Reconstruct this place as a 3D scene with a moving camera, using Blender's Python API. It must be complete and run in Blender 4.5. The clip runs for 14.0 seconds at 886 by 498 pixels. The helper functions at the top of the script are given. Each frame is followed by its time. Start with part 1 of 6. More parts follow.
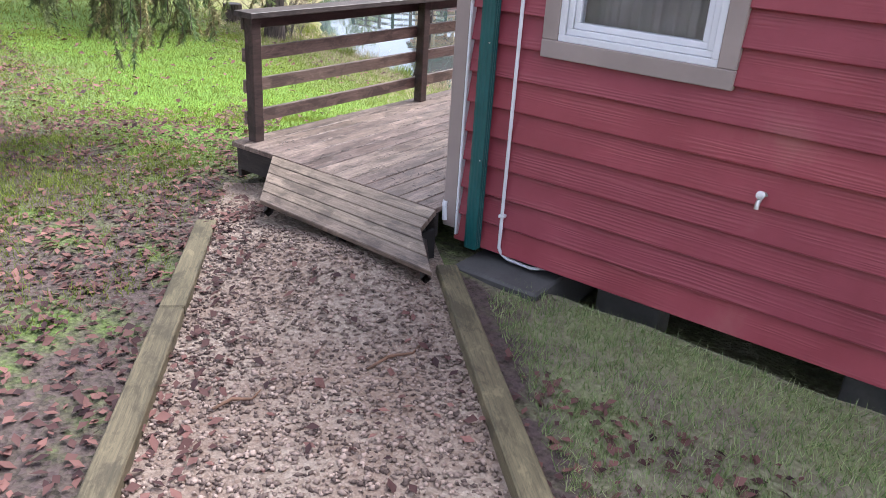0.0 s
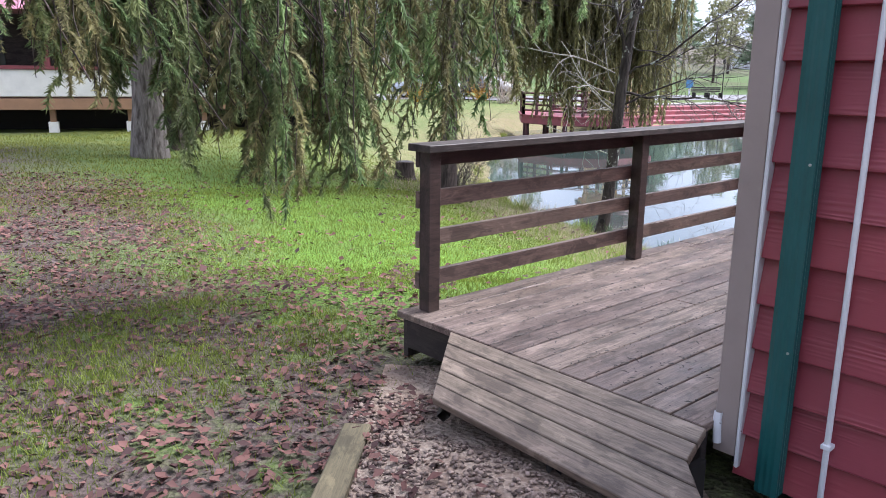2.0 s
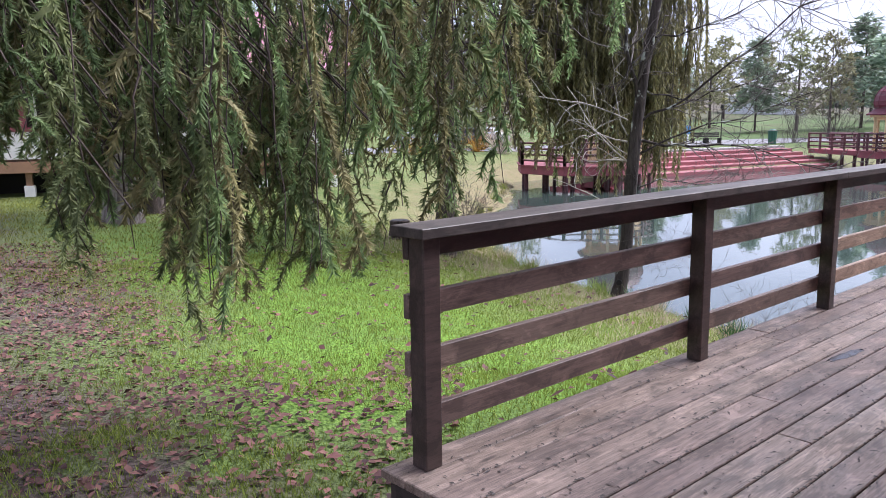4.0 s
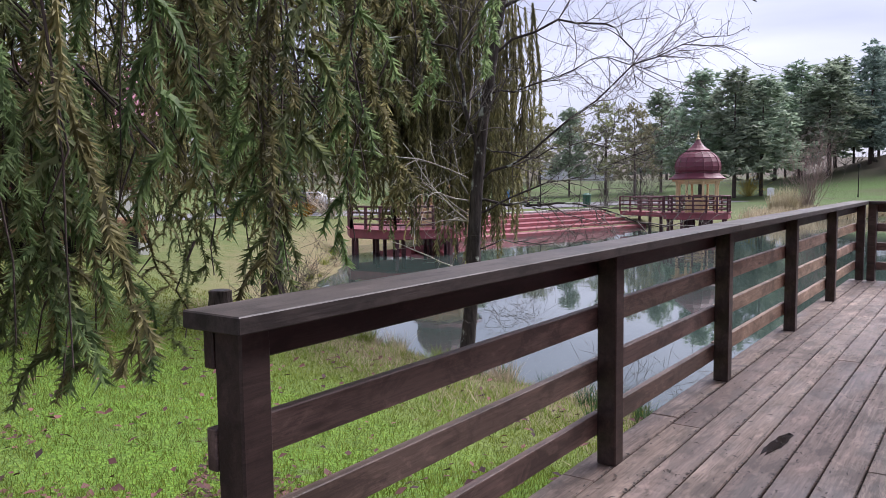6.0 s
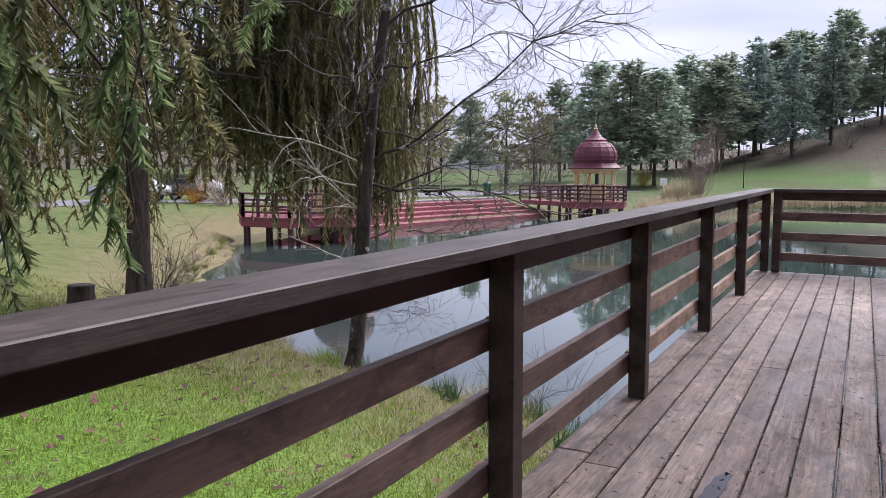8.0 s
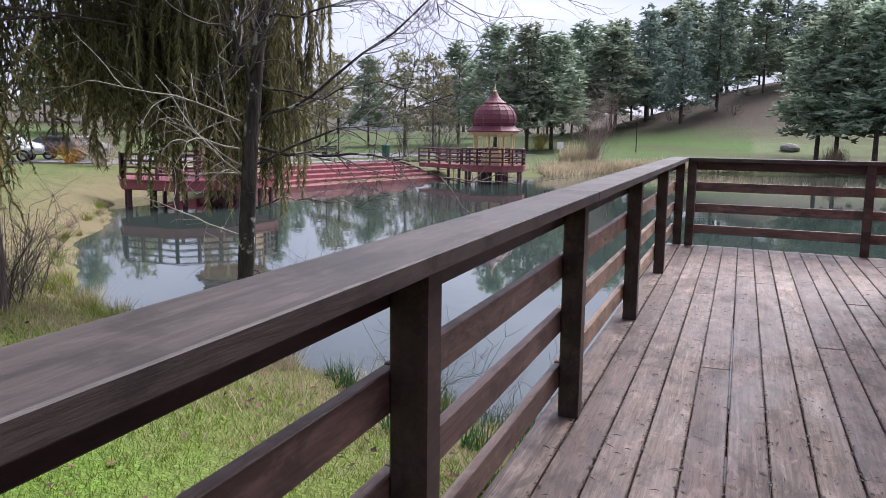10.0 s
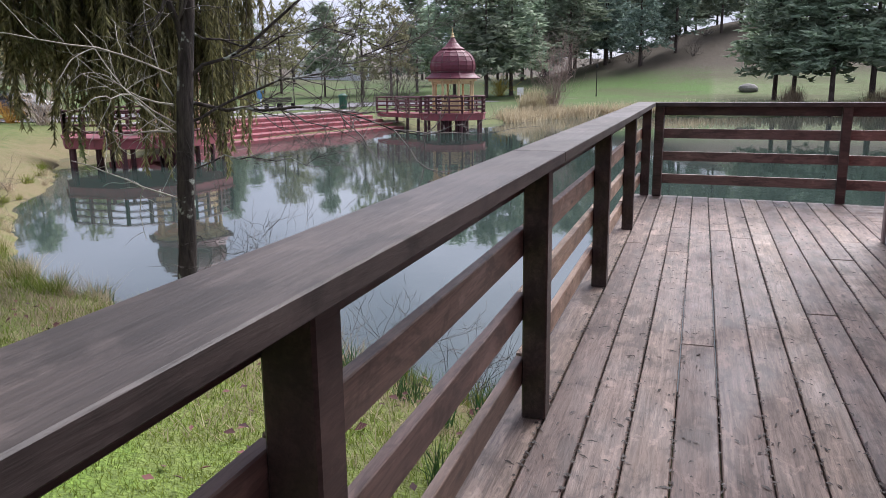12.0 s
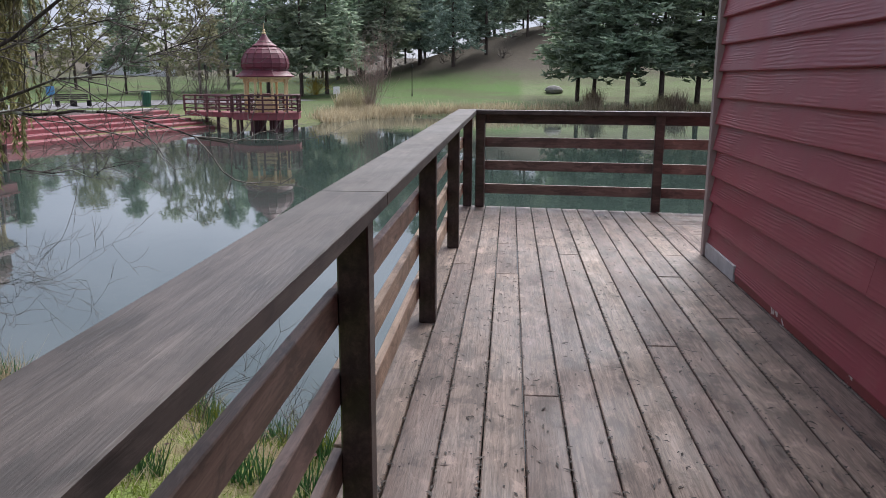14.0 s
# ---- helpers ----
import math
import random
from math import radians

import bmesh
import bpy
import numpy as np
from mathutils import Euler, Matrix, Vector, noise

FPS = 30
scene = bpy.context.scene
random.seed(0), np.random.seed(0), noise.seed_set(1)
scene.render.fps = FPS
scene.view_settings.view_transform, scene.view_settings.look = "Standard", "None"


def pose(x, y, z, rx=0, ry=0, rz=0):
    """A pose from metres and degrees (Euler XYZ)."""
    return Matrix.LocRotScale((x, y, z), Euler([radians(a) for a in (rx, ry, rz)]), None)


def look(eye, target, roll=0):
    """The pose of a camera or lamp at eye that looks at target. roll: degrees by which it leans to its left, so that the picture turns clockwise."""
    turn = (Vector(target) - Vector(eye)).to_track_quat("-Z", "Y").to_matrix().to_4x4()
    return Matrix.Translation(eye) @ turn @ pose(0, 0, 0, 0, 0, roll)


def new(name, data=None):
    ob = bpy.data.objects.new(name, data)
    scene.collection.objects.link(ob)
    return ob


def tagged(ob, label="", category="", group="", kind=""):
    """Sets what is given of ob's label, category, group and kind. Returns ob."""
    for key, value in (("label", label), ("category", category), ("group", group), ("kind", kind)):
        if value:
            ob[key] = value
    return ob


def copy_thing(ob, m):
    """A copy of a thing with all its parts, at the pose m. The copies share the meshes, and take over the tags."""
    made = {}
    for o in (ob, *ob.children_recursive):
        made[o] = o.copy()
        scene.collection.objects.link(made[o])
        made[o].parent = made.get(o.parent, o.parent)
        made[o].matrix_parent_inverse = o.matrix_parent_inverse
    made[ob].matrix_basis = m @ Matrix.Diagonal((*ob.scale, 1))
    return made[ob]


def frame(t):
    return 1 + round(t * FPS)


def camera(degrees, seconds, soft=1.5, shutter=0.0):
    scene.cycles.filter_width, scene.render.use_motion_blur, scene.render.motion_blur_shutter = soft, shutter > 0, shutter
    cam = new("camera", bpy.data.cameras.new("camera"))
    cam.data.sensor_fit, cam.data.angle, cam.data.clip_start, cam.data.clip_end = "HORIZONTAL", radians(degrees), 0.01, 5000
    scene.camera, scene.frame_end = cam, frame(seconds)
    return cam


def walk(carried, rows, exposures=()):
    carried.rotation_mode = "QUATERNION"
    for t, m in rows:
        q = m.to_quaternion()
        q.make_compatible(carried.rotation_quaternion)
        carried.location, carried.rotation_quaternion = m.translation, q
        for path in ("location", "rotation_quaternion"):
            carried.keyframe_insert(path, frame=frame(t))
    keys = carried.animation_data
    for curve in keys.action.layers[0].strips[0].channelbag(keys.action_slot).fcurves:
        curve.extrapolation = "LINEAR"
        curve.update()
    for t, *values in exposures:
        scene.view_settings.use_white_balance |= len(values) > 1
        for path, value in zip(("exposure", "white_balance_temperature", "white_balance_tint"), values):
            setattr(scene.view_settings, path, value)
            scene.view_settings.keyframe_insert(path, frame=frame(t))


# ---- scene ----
cam = camera(59.1, 14.0, 0.7)
PATH = [
    (0, (-0.01, 0.854, 1.677), (-1.069, 2.341, 0.861), 3.8),
    (0.5, (-0.284, 1.094, 1.559), (-1.565, 2.438, 0.815), 2.1),
    (1, (-0.553, 1.298, 1.44), (-1.927, 2.618, 0.833), 1.5),
    (1.5, (-0.873, 1.507, 1.347), (-2.29, 2.828, 0.85), 0.9),
    (2, (-1.215, 1.807, 1.296), (-2.667, 3.106, 0.843), 0.7),
    (2.2, (-1.336, 1.921, 1.288), (-2.798, 3.219, 0.867), 0.7),
    (4.3, (-2.365, 2.82, 1.268), (-3.839, 4.139, 0.977), -0.8),
    (4.5, (-2.457, 2.9, 1.254), (-3.937, 4.222, 1.008), -0.5),
    (5, (-2.671, 3.087, 1.225), (-4.107, 4.464, 1.023), -0.1),
    (5.5, (-2.893, 3.236, 1.204), (-4.119, 4.808, 1.034), -0.3),
    (6, (-3.042, 3.42, 1.16), (-4.197, 5.044, 0.993), -0.7),
    (6.5, (-3.139, 3.63, 1.132), (-4.286, 5.26, 0.965), -0.8),
    (7, (-3.233, 3.819, 1.091), (-4.341, 5.475, 0.921), -0.9),
    (7.5, (-3.317, 3.994, 1.107), (-4.329, 5.71, 0.931), -0.5),
    (8, (-3.386, 4.256, 1.099), (-4.328, 6.009, 0.901), -0.1),
    (8.5, (-3.445, 4.428, 1.111), (-4.33, 6.207, 0.884), 0.6),
    (9, (-3.586, 4.613, 1.116), (-4.385, 6.429, 0.867), 1.8),
    (9.2, (-3.634, 4.698, 1.121), (-4.375, 6.54, 0.88), 1.6),
    (11.3, (-3.776, 5.299, 1.127), (-4.443, 7.139, 0.715), -0.4),
    (11.5, (-3.797, 5.349, 1.132), (-4.443, 7.196, 0.715), -0.5),
    (12, (-3.829, 5.506, 1.133), (-4.436, 7.364, 0.712), -0.7),
    (12.5, (-3.834, 5.721, 1.148), (-4.431, 7.582, 0.724), -0.8),
    (13, (-3.848, 5.851, 1.152), (-4.37, 7.734, 0.727), -0.9),
    (13.5, (-3.893, 5.954, 1.179), (-4.132, 7.893, 0.751), -0.0),
    (14, (-3.928, 6.071, 1.19), (-4.091, 8.018, 0.763), 0.2),
]
EXPOSURES = [(0, 2.25, 5900, 13), (1.0, 2.08, 5750, 13), (2.0, 1.9, 5750, 14), (4.5, 1.53, 5800, 19), (6.0, 1.1, 6000, 20), (9.0, 1.12, 6000, 20), (11.5, 1.15, 6050, 17), (13.0, 1.14, 6080, 14), (14.0, 0.95, 6100, 12)]
walk(cam, [(t, look(eye, target, roll)) for t, eye, target, roll in PATH], EXPOSURES)

# ---- world and light: overcast with a bright patch of cloud ahead ----
world = bpy.data.worlds.new("overcast_sky")
scene.world = world
world.use_nodes = True
wn, wl = world.node_tree.nodes, world.node_tree.links
wn.clear()
SUN_EL, SUN_AZ = 52.0, 25.0      # degrees; azimuth from +y towards +x
sky = wn.new("ShaderNodeTexSky")
sky.sky_type, sky.sun_disc = "NISHITA", False
sky.sun_elevation, sky.sun_rotation = radians(SUN_EL), radians(SUN_AZ)
skb = wn.new("ShaderNodeVectorMath")
skb.operation = "SCALE"
skb.inputs[3].default_value = 0.10
wl.new(sky.outputs[0], skb.inputs[0])
wtc, wmap = wn.new("ShaderNodeTexCoord"), wn.new("ShaderNodeMapping")
wmap.inputs["Scale"].default_value = (1.6, 1.6, 4.5)
wno = wn.new("ShaderNodeTexNoise")
wno.inputs["Scale"].default_value, wno.inputs["Detail"].default_value, wno.inputs["Distortion"].default_value = 1.3, 6.0, 0.4
wra = wn.new("ShaderNodeValToRGB")
wra.color_ramp.elements[0].position, wra.color_ramp.elements[0].color = 0.36, (0.36, 0.37, 0.45, 1)
wra.color_ramp.elements[1].position, wra.color_ramp.elements[1].color = 0.70, (0.68, 0.68, 0.75, 1)
wmx = wn.new("ShaderNodeMix")
wmx.data_type = "RGBA"
wmx.inputs[0].default_value = 0.82
wbg, wout = wn.new("ShaderNodeBackground"), wn.new("ShaderNodeOutputWorld")
wbg.inputs[1].default_value = 0.74
wl.new(wtc.outputs["Generated"], wmap.inputs[0])
wl.new(wmap.outputs[0], wno.inputs["Vector"])
wl.new(wno.outputs[0], wra.inputs[0])
wl.new(skb.outputs[0], wmx.inputs[6])
wl.new(wra.outputs[0], wmx.inputs[7])
wl.new(wmx.outputs[2], wbg.inputs[0])
wl.new(wbg.outputs[0], wout.inputs[0])
sun = new("sun", bpy.data.lights.new("sun", "SUN"))
sun.data.energy, sun.data.angle, sun.data.color = 3.3, radians(50), (1.0, 0.96, 0.9)
sd = Vector((math.sin(radians(SUN_AZ)) * math.cos(radians(SUN_EL)), math.cos(radians(SUN_AZ)) * math.cos(radians(SUN_EL)), math.sin(radians(SUN_EL))))
sun.matrix_world = look(sd * 60, (0, 0, 0))


# ---- materials ----
class Nodes:
    """Short hand for one node material."""
    def __init__(self, name, rough=0.7, metal=0.0, spec=0.5):
        self.m = bpy.data.materials.new(name)
        self.m.use_nodes = True
        self.n, self.l = self.m.node_tree.nodes, self.m.node_tree.links
        self.b = self.n["Principled BSDF"]
        self.b.inputs["Roughness"].default_value = rough
        self.b.inputs["Metallic"].default_value = metal
        self.b.inputs["Specular IOR Level"].default_value = spec
        self.tc = self.n.new("ShaderNodeTexCoord")
        self.oi = self.n.new("ShaderNodeObjectInfo")
        self.rnd = self.oi.outputs["Random"]

    def put(self, sock, v):
        if isinstance(v, bpy.types.NodeSocket):
            self.l.new(v, sock)
        elif isinstance(v, tuple) and len(v) == 3 and sock.type == "RGBA":
            sock.default_value = (*v, 1)
        else:
            sock.default_value = v

    def coords(self, scale=(1, 1, 1), spread=0.0, world=False):
        g = self.n.new("ShaderNodeNewGeometry").outputs["Position"] if world else self.tc.outputs["Object"]
        mp = self.n.new("ShaderNodeMapping")
        mp.inputs["Scale"].default_value = scale
        self.l.new(g, mp.inputs[0])
        if not spread:
            return mp.outputs[0]
        mul = self.n.new("ShaderNodeVectorMath")
        mul.operation = "MULTIPLY_ADD"
        mul.inputs[0].default_value = (1, 1, 1)
        cm = self.n.new("ShaderNodeCombineXYZ")
        for i, k in enumerate((1.0, 0.37, 0.71)):
            self.l.new(self.math("MULTIPLY", self.rnd, spread * k), cm.inputs[i])
        self.l.new(cm.outputs[0], mul.inputs[2])
        self.l.new(mp.outputs[0], mul.inputs[0])
        mul.inputs[1].default_value = (1, 1, 1)
        return mul.outputs[0]

    def math(self, op, a, b=0.0, clamp=False):
        nd = self.n.new("ShaderNodeMath")
        nd.operation, nd.use_clamp = op, clamp
        self.put(nd.inputs[0], a), self.put(nd.inputs[1], b)
        return nd.outputs[0]

    def noise(self, vec, scale, detail=4.0, rough=0.55, dist=0.0):
        nd = self.n.new("ShaderNodeTexNoise")
        nd.inputs["Scale"].default_value, nd.inputs["Detail"].default_value = scale, detail
        nd.inputs["Roughness"].default_value, nd.inputs["Distortion"].default_value = rough, dist
        self.l.new(vec, nd.inputs["Vector"])
        return nd.outputs[0]

    def voro(self, vec, scale, feature="F1"):
        nd = self.n.new("ShaderNodeTexVoronoi")
        nd.feature = feature
        nd.inputs["Scale"].default_value = scale
        self.l.new(vec, nd.inputs["Vector"])
        return nd

    def wave(self, vec, scale, dist, detail=3.0, dscale=1.0, direction="Y"):
        nd = self.n.new("ShaderNodeTexWave")
        nd.bands_direction = direction
        nd.inputs["Scale"].default_value, nd.inputs["Distortion"].default_value = scale, dist
        nd.inputs["Detail"].default_value, nd.inputs["Detail Scale"].default_value = detail, dscale
        self.l.new(vec, nd.inputs["Vector"])
        return nd.outputs[1]

    def ramp(self, f, a, b, lo=0.0, hi=1.0):
        nd = self.n.new("ShaderNodeMapRange")
        nd.clamp = True
        for i, v in enumerate((f, a, b, lo, hi)):
            self.put(nd.inputs[i], v)
        return nd.outputs[0]

    def mix(self, f, a, b, kind="MIX"):
        nd = self.n.new("ShaderNodeMix")
        nd.data_type, nd.blend_type = "RGBA", kind
        self.put(nd.inputs[0], f), self.put(nd.inputs[6], a), self.put(nd.inputs[7], b)
        return nd.outputs[2]

    def hue(self, col, amount=0.1, val=0.25):
        nd = self.n.new("ShaderNodeHueSaturation")
        self.put(nd.inputs["Value"], self.ramp(self.rnd, 0, 1, 1 - val, 1 + val))
        self.put(nd.inputs["Hue"], self.ramp(self.rnd, 0, 1, 0.5 - amount * 0.1, 0.5 + amount * 0.1))
        self.put(nd.inputs["Color"], col)
        return nd.outputs[0]

    def bump(self, h, strength=0.3, dist=0.01):
        nd = self.n.new("ShaderNodeBump")
        nd.inputs["Strength"].default_value, nd.inputs["Distance"].default_value = strength, dist
        self.l.new(h, nd.inputs["Height"])
        self.l.new(nd.outputs[0], self.b.inputs["Normal"])

    def done(self, col, rough=None):
        self.put(self.b.inputs["Base Color"], col)
        if rough is not None:
            self.put(self.b.inputs["Roughness"], rough)
        return self.m


def wood(name, dark, light, rough=(0.45, 0.7), wet=0.0, val=0.22, knots=True, grain=0.6):
    """Planks whose length runs along their own x."""
    k = Nodes(name)
    v = k.coords((0.55, 9, 9), 40)
    g = k.noise(v, 3.0, 6, 0.62, 1.2)
    f = k.noise(k.coords((3.0, 46, 46), 40), 3.2, 4, 0.65, 0.8)
    big = k.noise(k.coords((1.1, 1.6, 1.6), 40), 1.1, 4)
    rings = k.wave(k.coords((0.35, 6.5, 6.5), 40), 1.6, 6.0, 3, 1.4)
    c = k.mix(k.ramp(g, 0.3, 0.72), dark, light)
    c = k.mix(k.ramp(rings, 0.6, 1.0, 0, 0.26), c, tuple(0.5 * q for q in dark))
    c = k.mix(k.ramp(f, 0.46, 0.66, 0, grain), c, tuple(0.45 * q for q in dark))
    c = k.mix(k.ramp(big, 0.42, 0.66, 0, 0.5), c, tuple(0.62 * q for q in light))
    stain = k.noise(k.coords((3.2, 7, 7), 40), 1.3, 5, 0.7, 0.4)
    c = k.mix(k.ramp(stain, 0.50, 0.60, 0, 0.65), c, tuple(0.42 * q for q in dark))
    c = k.mix(k.ramp(stain, 0.34, 0.42, 0.5, 0), c, tuple(min(1, 1.3 * q) for q in light))
    hgt = k.math("ADD", k.math("MULTIPLY", f, 0.5), g)
    if knots:
        kn = k.voro(k.coords((1.7, 7.5, 7.5), 40), 1.3)
        kd = k.ramp(kn.outputs["Distance"], 0.04, 0.13, 1, 0)
        c = k.mix(k.math("MULTIPLY", kd, 0.8), c, tuple(0.3 * q for q in dark))
        hgt = k.math("ADD", hgt, k.math("MULTIPLY", kd, -0.6))
    c = k.hue(c, 0.1, val)
    r = k.ramp(big, 0.35, 0.7, rough[0], rough[1])
    if wet:
        w = k.noise(k.coords((1.0, 0.55, 1.0), 0, True), 0.85, 3, 0.6, 0.5)
        w2 = k.noise(k.coords((4.0, 1.3, 1.0), 0, True), 1.4, 3, 0.6)
        wm = k.ramp(k.math("ADD", k.math("MULTIPLY", w, 0.6), k.math("MULTIPLY", w2, 0.4)), 0.44, 0.66)
        c = k.mix(k.math("MULTIPLY", wm, 0.3), c, k.mix(0.55, c, (0.02, 0.015, 0.014)))
        r = k.ramp(wm, 0, 1, rough[1], 0.2)
    k.bump(hgt, 0.35 + 0.2 * (grain > 0.6), 0.004)
    return k.done(c, r)


def plain(name, col, rough=0.6, vary=0.18, scale=6.0, bumps=0.15, metal=0.0, spec=0.5):
    k = Nodes(name, rough, metal, spec)
    v = k.coords((1, 1, 1), 20)
    a, b = k.noise(v, scale, 5), k.noise(v, scale * 9, 3)
    c = k.mix(k.ramp(a, 0.3, 0.7), tuple(q * (1 - vary) for q in col), tuple(min(1, q * (1 + vary)) for q in col))
    c = k.mix(k.ramp(b, 0.5, 0.8, 0, vary), c, tuple(q * 0.5 for q in col))
    if bumps:
        k.bump(b, bumps, 0.004)
    return k.done(c, k.ramp(a, 0.3, 0.7, max(0.03, rough - 0.08), min(1, rough + 0.1)))


def siding_material():
    k = Nodes("red_siding_paint", 0.45)
    v = k.coords((1.1, 7, 16), 30)
    w = k.wave(v, 1.1, 11.0, 3.5, 0.9, "Z")
    msk = k.ramp(k.noise(k.coords((1.4, 4, 6), 30), 1.5, 3), 0.44, 0.62)
    fine = k.noise(k.coords((6, 90, 90), 30), 3.0, 2)
    dirt = k.noise(k.coords((0.8, 0.8, 0.8), 0, True), 2.2, 5, 0.65)
    c = k.mix(k.ramp(dirt, 0.35, 0.7), (0.24, 0.038, 0.055), (0.315, 0.058, 0.08))
    c = k.mix(k.math("MULTIPLY", k.ramp(dirt, 0.58, 0.75), 0.35), c, (0.30, 0.16, 0.13))
    g = k.math("MULTIPLY", w, msk)
    c = k.mix(k.math("MULTIPLY", g, 0.3), c, (0.36, 0.11, 0.11))
    k.bump(k.math("ADD", k.math("MULTIPLY", g, 0.9), k.math("MULTIPLY", fine, 0.15)), 0.55, 0.003)
    return k.done(k.hue(c, 0.03, 0.06), k.ramp(dirt, 0.3, 0.7, 0.36, 0.55))


M_DECK = wood("weathered_deck_wood", (0.112, 0.076, 0.060), (0.305, 0.225, 0.188), (0.5, 0.68), 1.0, grain=0.8)
M_RAMP = wood("worn_ramp_wood", (0.145, 0.106, 0.078), (0.32, 0.25, 0.19), (0.5, 0.7))
# one dark railing stain in three tones; light and shade put into the colour
M_RAIL = wood("shaded_dark_stained_wood", (0.038, 0.023, 0.020), (0.090, 0.058, 0.050), (0.4, 0.6), 0, 0.15)
M_RAIL2 = wood("sky_lit_stained_wood", (0.27, 0.175, 0.125), (0.50, 0.35, 0.255), (0.45, 0.65), 0, 0.2)
M_RAIL3 = wood("part_lit_stained_wood", (0.125, 0.084, 0.070), (0.265, 0.182, 0.152), (0.45, 0.65), 0, 0.15)
M_CAP = wood("weathered_cap_wood", (0.036, 0.028, 0.025), (0.095, 0.076, 0.068), (0.5, 0.72), 0, 0.12, grain=0.4)
M_TIMBER = wood("treated_timber", (0.105, 0.088, 0.048), (0.215, 0.178, 0.10), (0.6, 0.8), 0, 0.1, False)
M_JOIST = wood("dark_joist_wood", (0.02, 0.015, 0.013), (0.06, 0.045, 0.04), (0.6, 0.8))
M_RED = siding_material()
def peeling_material():
    k = Nodes("peeling_red_paint", 0.6)
    v = k.coords((1, 1, 1), 0, True)
    a = k.math("ADD", k.math("MULTIPLY", k.noise(v, 3.2, 4), 0.7), k.math("MULTIPLY", k.noise(v, 19, 4), 0.3))
    c = k.mix(k.noise(v, 8, 3), (0.17, 0.035, 0.036), (0.27, 0.06, 0.06))
    return k.done(k.mix(k.ramp(a, 0.572, 0.585), c, (0.62, 0.58, 0.56)))


M_PEEL = peeling_material()
M_TRIM = plain("taupe_trim_paint", (0.33, 0.27, 0.25), 0.55, 0.1, 3)
M_WHITE = plain("white_vinyl", (0.74, 0.75, 0.79), 0.4, 0.06, 4, 0.05)
M_PALE = plain("scuffed_pale_board", (0.42, 0.42, 0.43), 0.7, 0.25, 7)
M_GREEN = plain("green_metal_paint", (0.012, 0.085, 0.085), 0.35, 0.15, 4, 0.05)
# near-black; around the house's underside it paints in the shade of the void
M_BLACK = plain("near_black", (0.015, 0.013, 0.012), 0.9, 0.3, 5)
M_CONC = plain("concrete", (0.20, 0.19, 0.18), 0.85, 0.25, 5, 0.4)
M_SLAB = plain("dark_slab_concrete", (0.09, 0.086, 0.084), 0.8, 0.3, 5, 0.4)
M_CHROME = plain("weathered_brass", (0.55, 0.53, 0.50), 0.35, 0.15, 20, 0.1, 0.8)
M_MAROON = plain("maroon_shingle", (0.115, 0.020, 0.034), 0.55, 0.25, 4, 0.3)
M_PINK = plain("red_wood_paint", (0.225, 0.058, 0.068), 0.65, 0.22, 2.5, 0.2)
M_CREAM = plain("cream_paint", (0.66, 0.50, 0.27), 0.6, 0.12, 3, 0.1)
M_ASPH = plain("asphalt", (0.16, 0.155, 0.165), 0.85, 0.2, 2, 0.3)
M_STONE = plain("grey_stone", (0.26, 0.25, 0.24), 0.8, 0.3, 3, 0.5)
M_CURTAIN = plain("grey_curtain", (0.34, 0.30, 0.28), 0.9, 0.2, 5)


def glass_material():
    k = Nodes("window_glass", 0.03)
    k.b.inputs["Transmission Weight"].default_value = 1.0
    k.b.inputs["IOR"].default_value = 1.45
    return k.done((0.85, 0.88, 0.9))


M_GLASS = glass_material()


def water_material():
    k = Nodes("pond_water", 0.02)
    v = k.coords((1, 1, 1), 0, True)
    a = k.noise(v, 0.9, 3, 0.5, 0.3)
    b = k.noise(k.coords((2.2, 1.0, 1.0), 0, True), 2.6, 2, 0.5)
    calm = k.ramp(k.noise(v, 0.07, 2), 0.4, 0.62, 0.25, 1.0)
    k.bump(k.math("MULTIPLY", k.math("ADD", a, k.math("MULTIPLY", b, 0.5)), calm), 0.09, 0.05)
    k.b.inputs["IOR"].default_value = 1.6
    k.b.inputs["Specular IOR Level"].default_value = 0.9
    murk = k.noise(v, 0.15, 3)
    return k.done(k.mix(murk, (0.030, 0.047, 0.041), (0.048, 0.068, 0.060)), 0.03)


M_WATER = water_material()


# ---- mesh helpers ----
def mesh_from(name, verts, faces, mat, smooth=False):
    me = bpy.data.meshes.new(name)
    verts, faces = np.asarray(verts, dtype=np.float64), np.asarray(faces, dtype=np.int32)
    k = faces.shape[1]
    me.vertices.add(len(verts))
    me.vertices.foreach_set("co", verts.ravel())
    me.loops.add(faces.size)
    me.loops.foreach_set("vertex_index", faces.ravel())
    me.polygons.add(len(faces))
    me.polygons.foreach_set("loop_start", np.arange(0, faces.size, k, dtype=np.int32))
    me.update(calc_edges=True)
    if mat:
        me.materials.append(mat)
    if smooth:
        me.shade_smooth()
    return me


def child(name, me, parent, m=None, label=""):
    ob = new(name, me)
    ob.parent = parent
    if m is not None:
        ob.matrix_basis = m
    return tagged(ob, label) if label else ob


def part(name, bm, mat, parent, label="", m=None, smooth=False):
    me = bpy.data.meshes.new(name)
    bm.to_mesh(me)
    bm.free()
    if mat:
        me.materials.append(mat)
    if smooth:
        me.shade_smooth()
    return child(name, me, parent, m, label)


def base(name, label, category, m=None, group="", kind=""):
    ob = new(name)
    ob.empty_display_size = 0.2
    if m is not None:
        ob.matrix_basis = m
    return tagged(ob, label, category, group, kind)


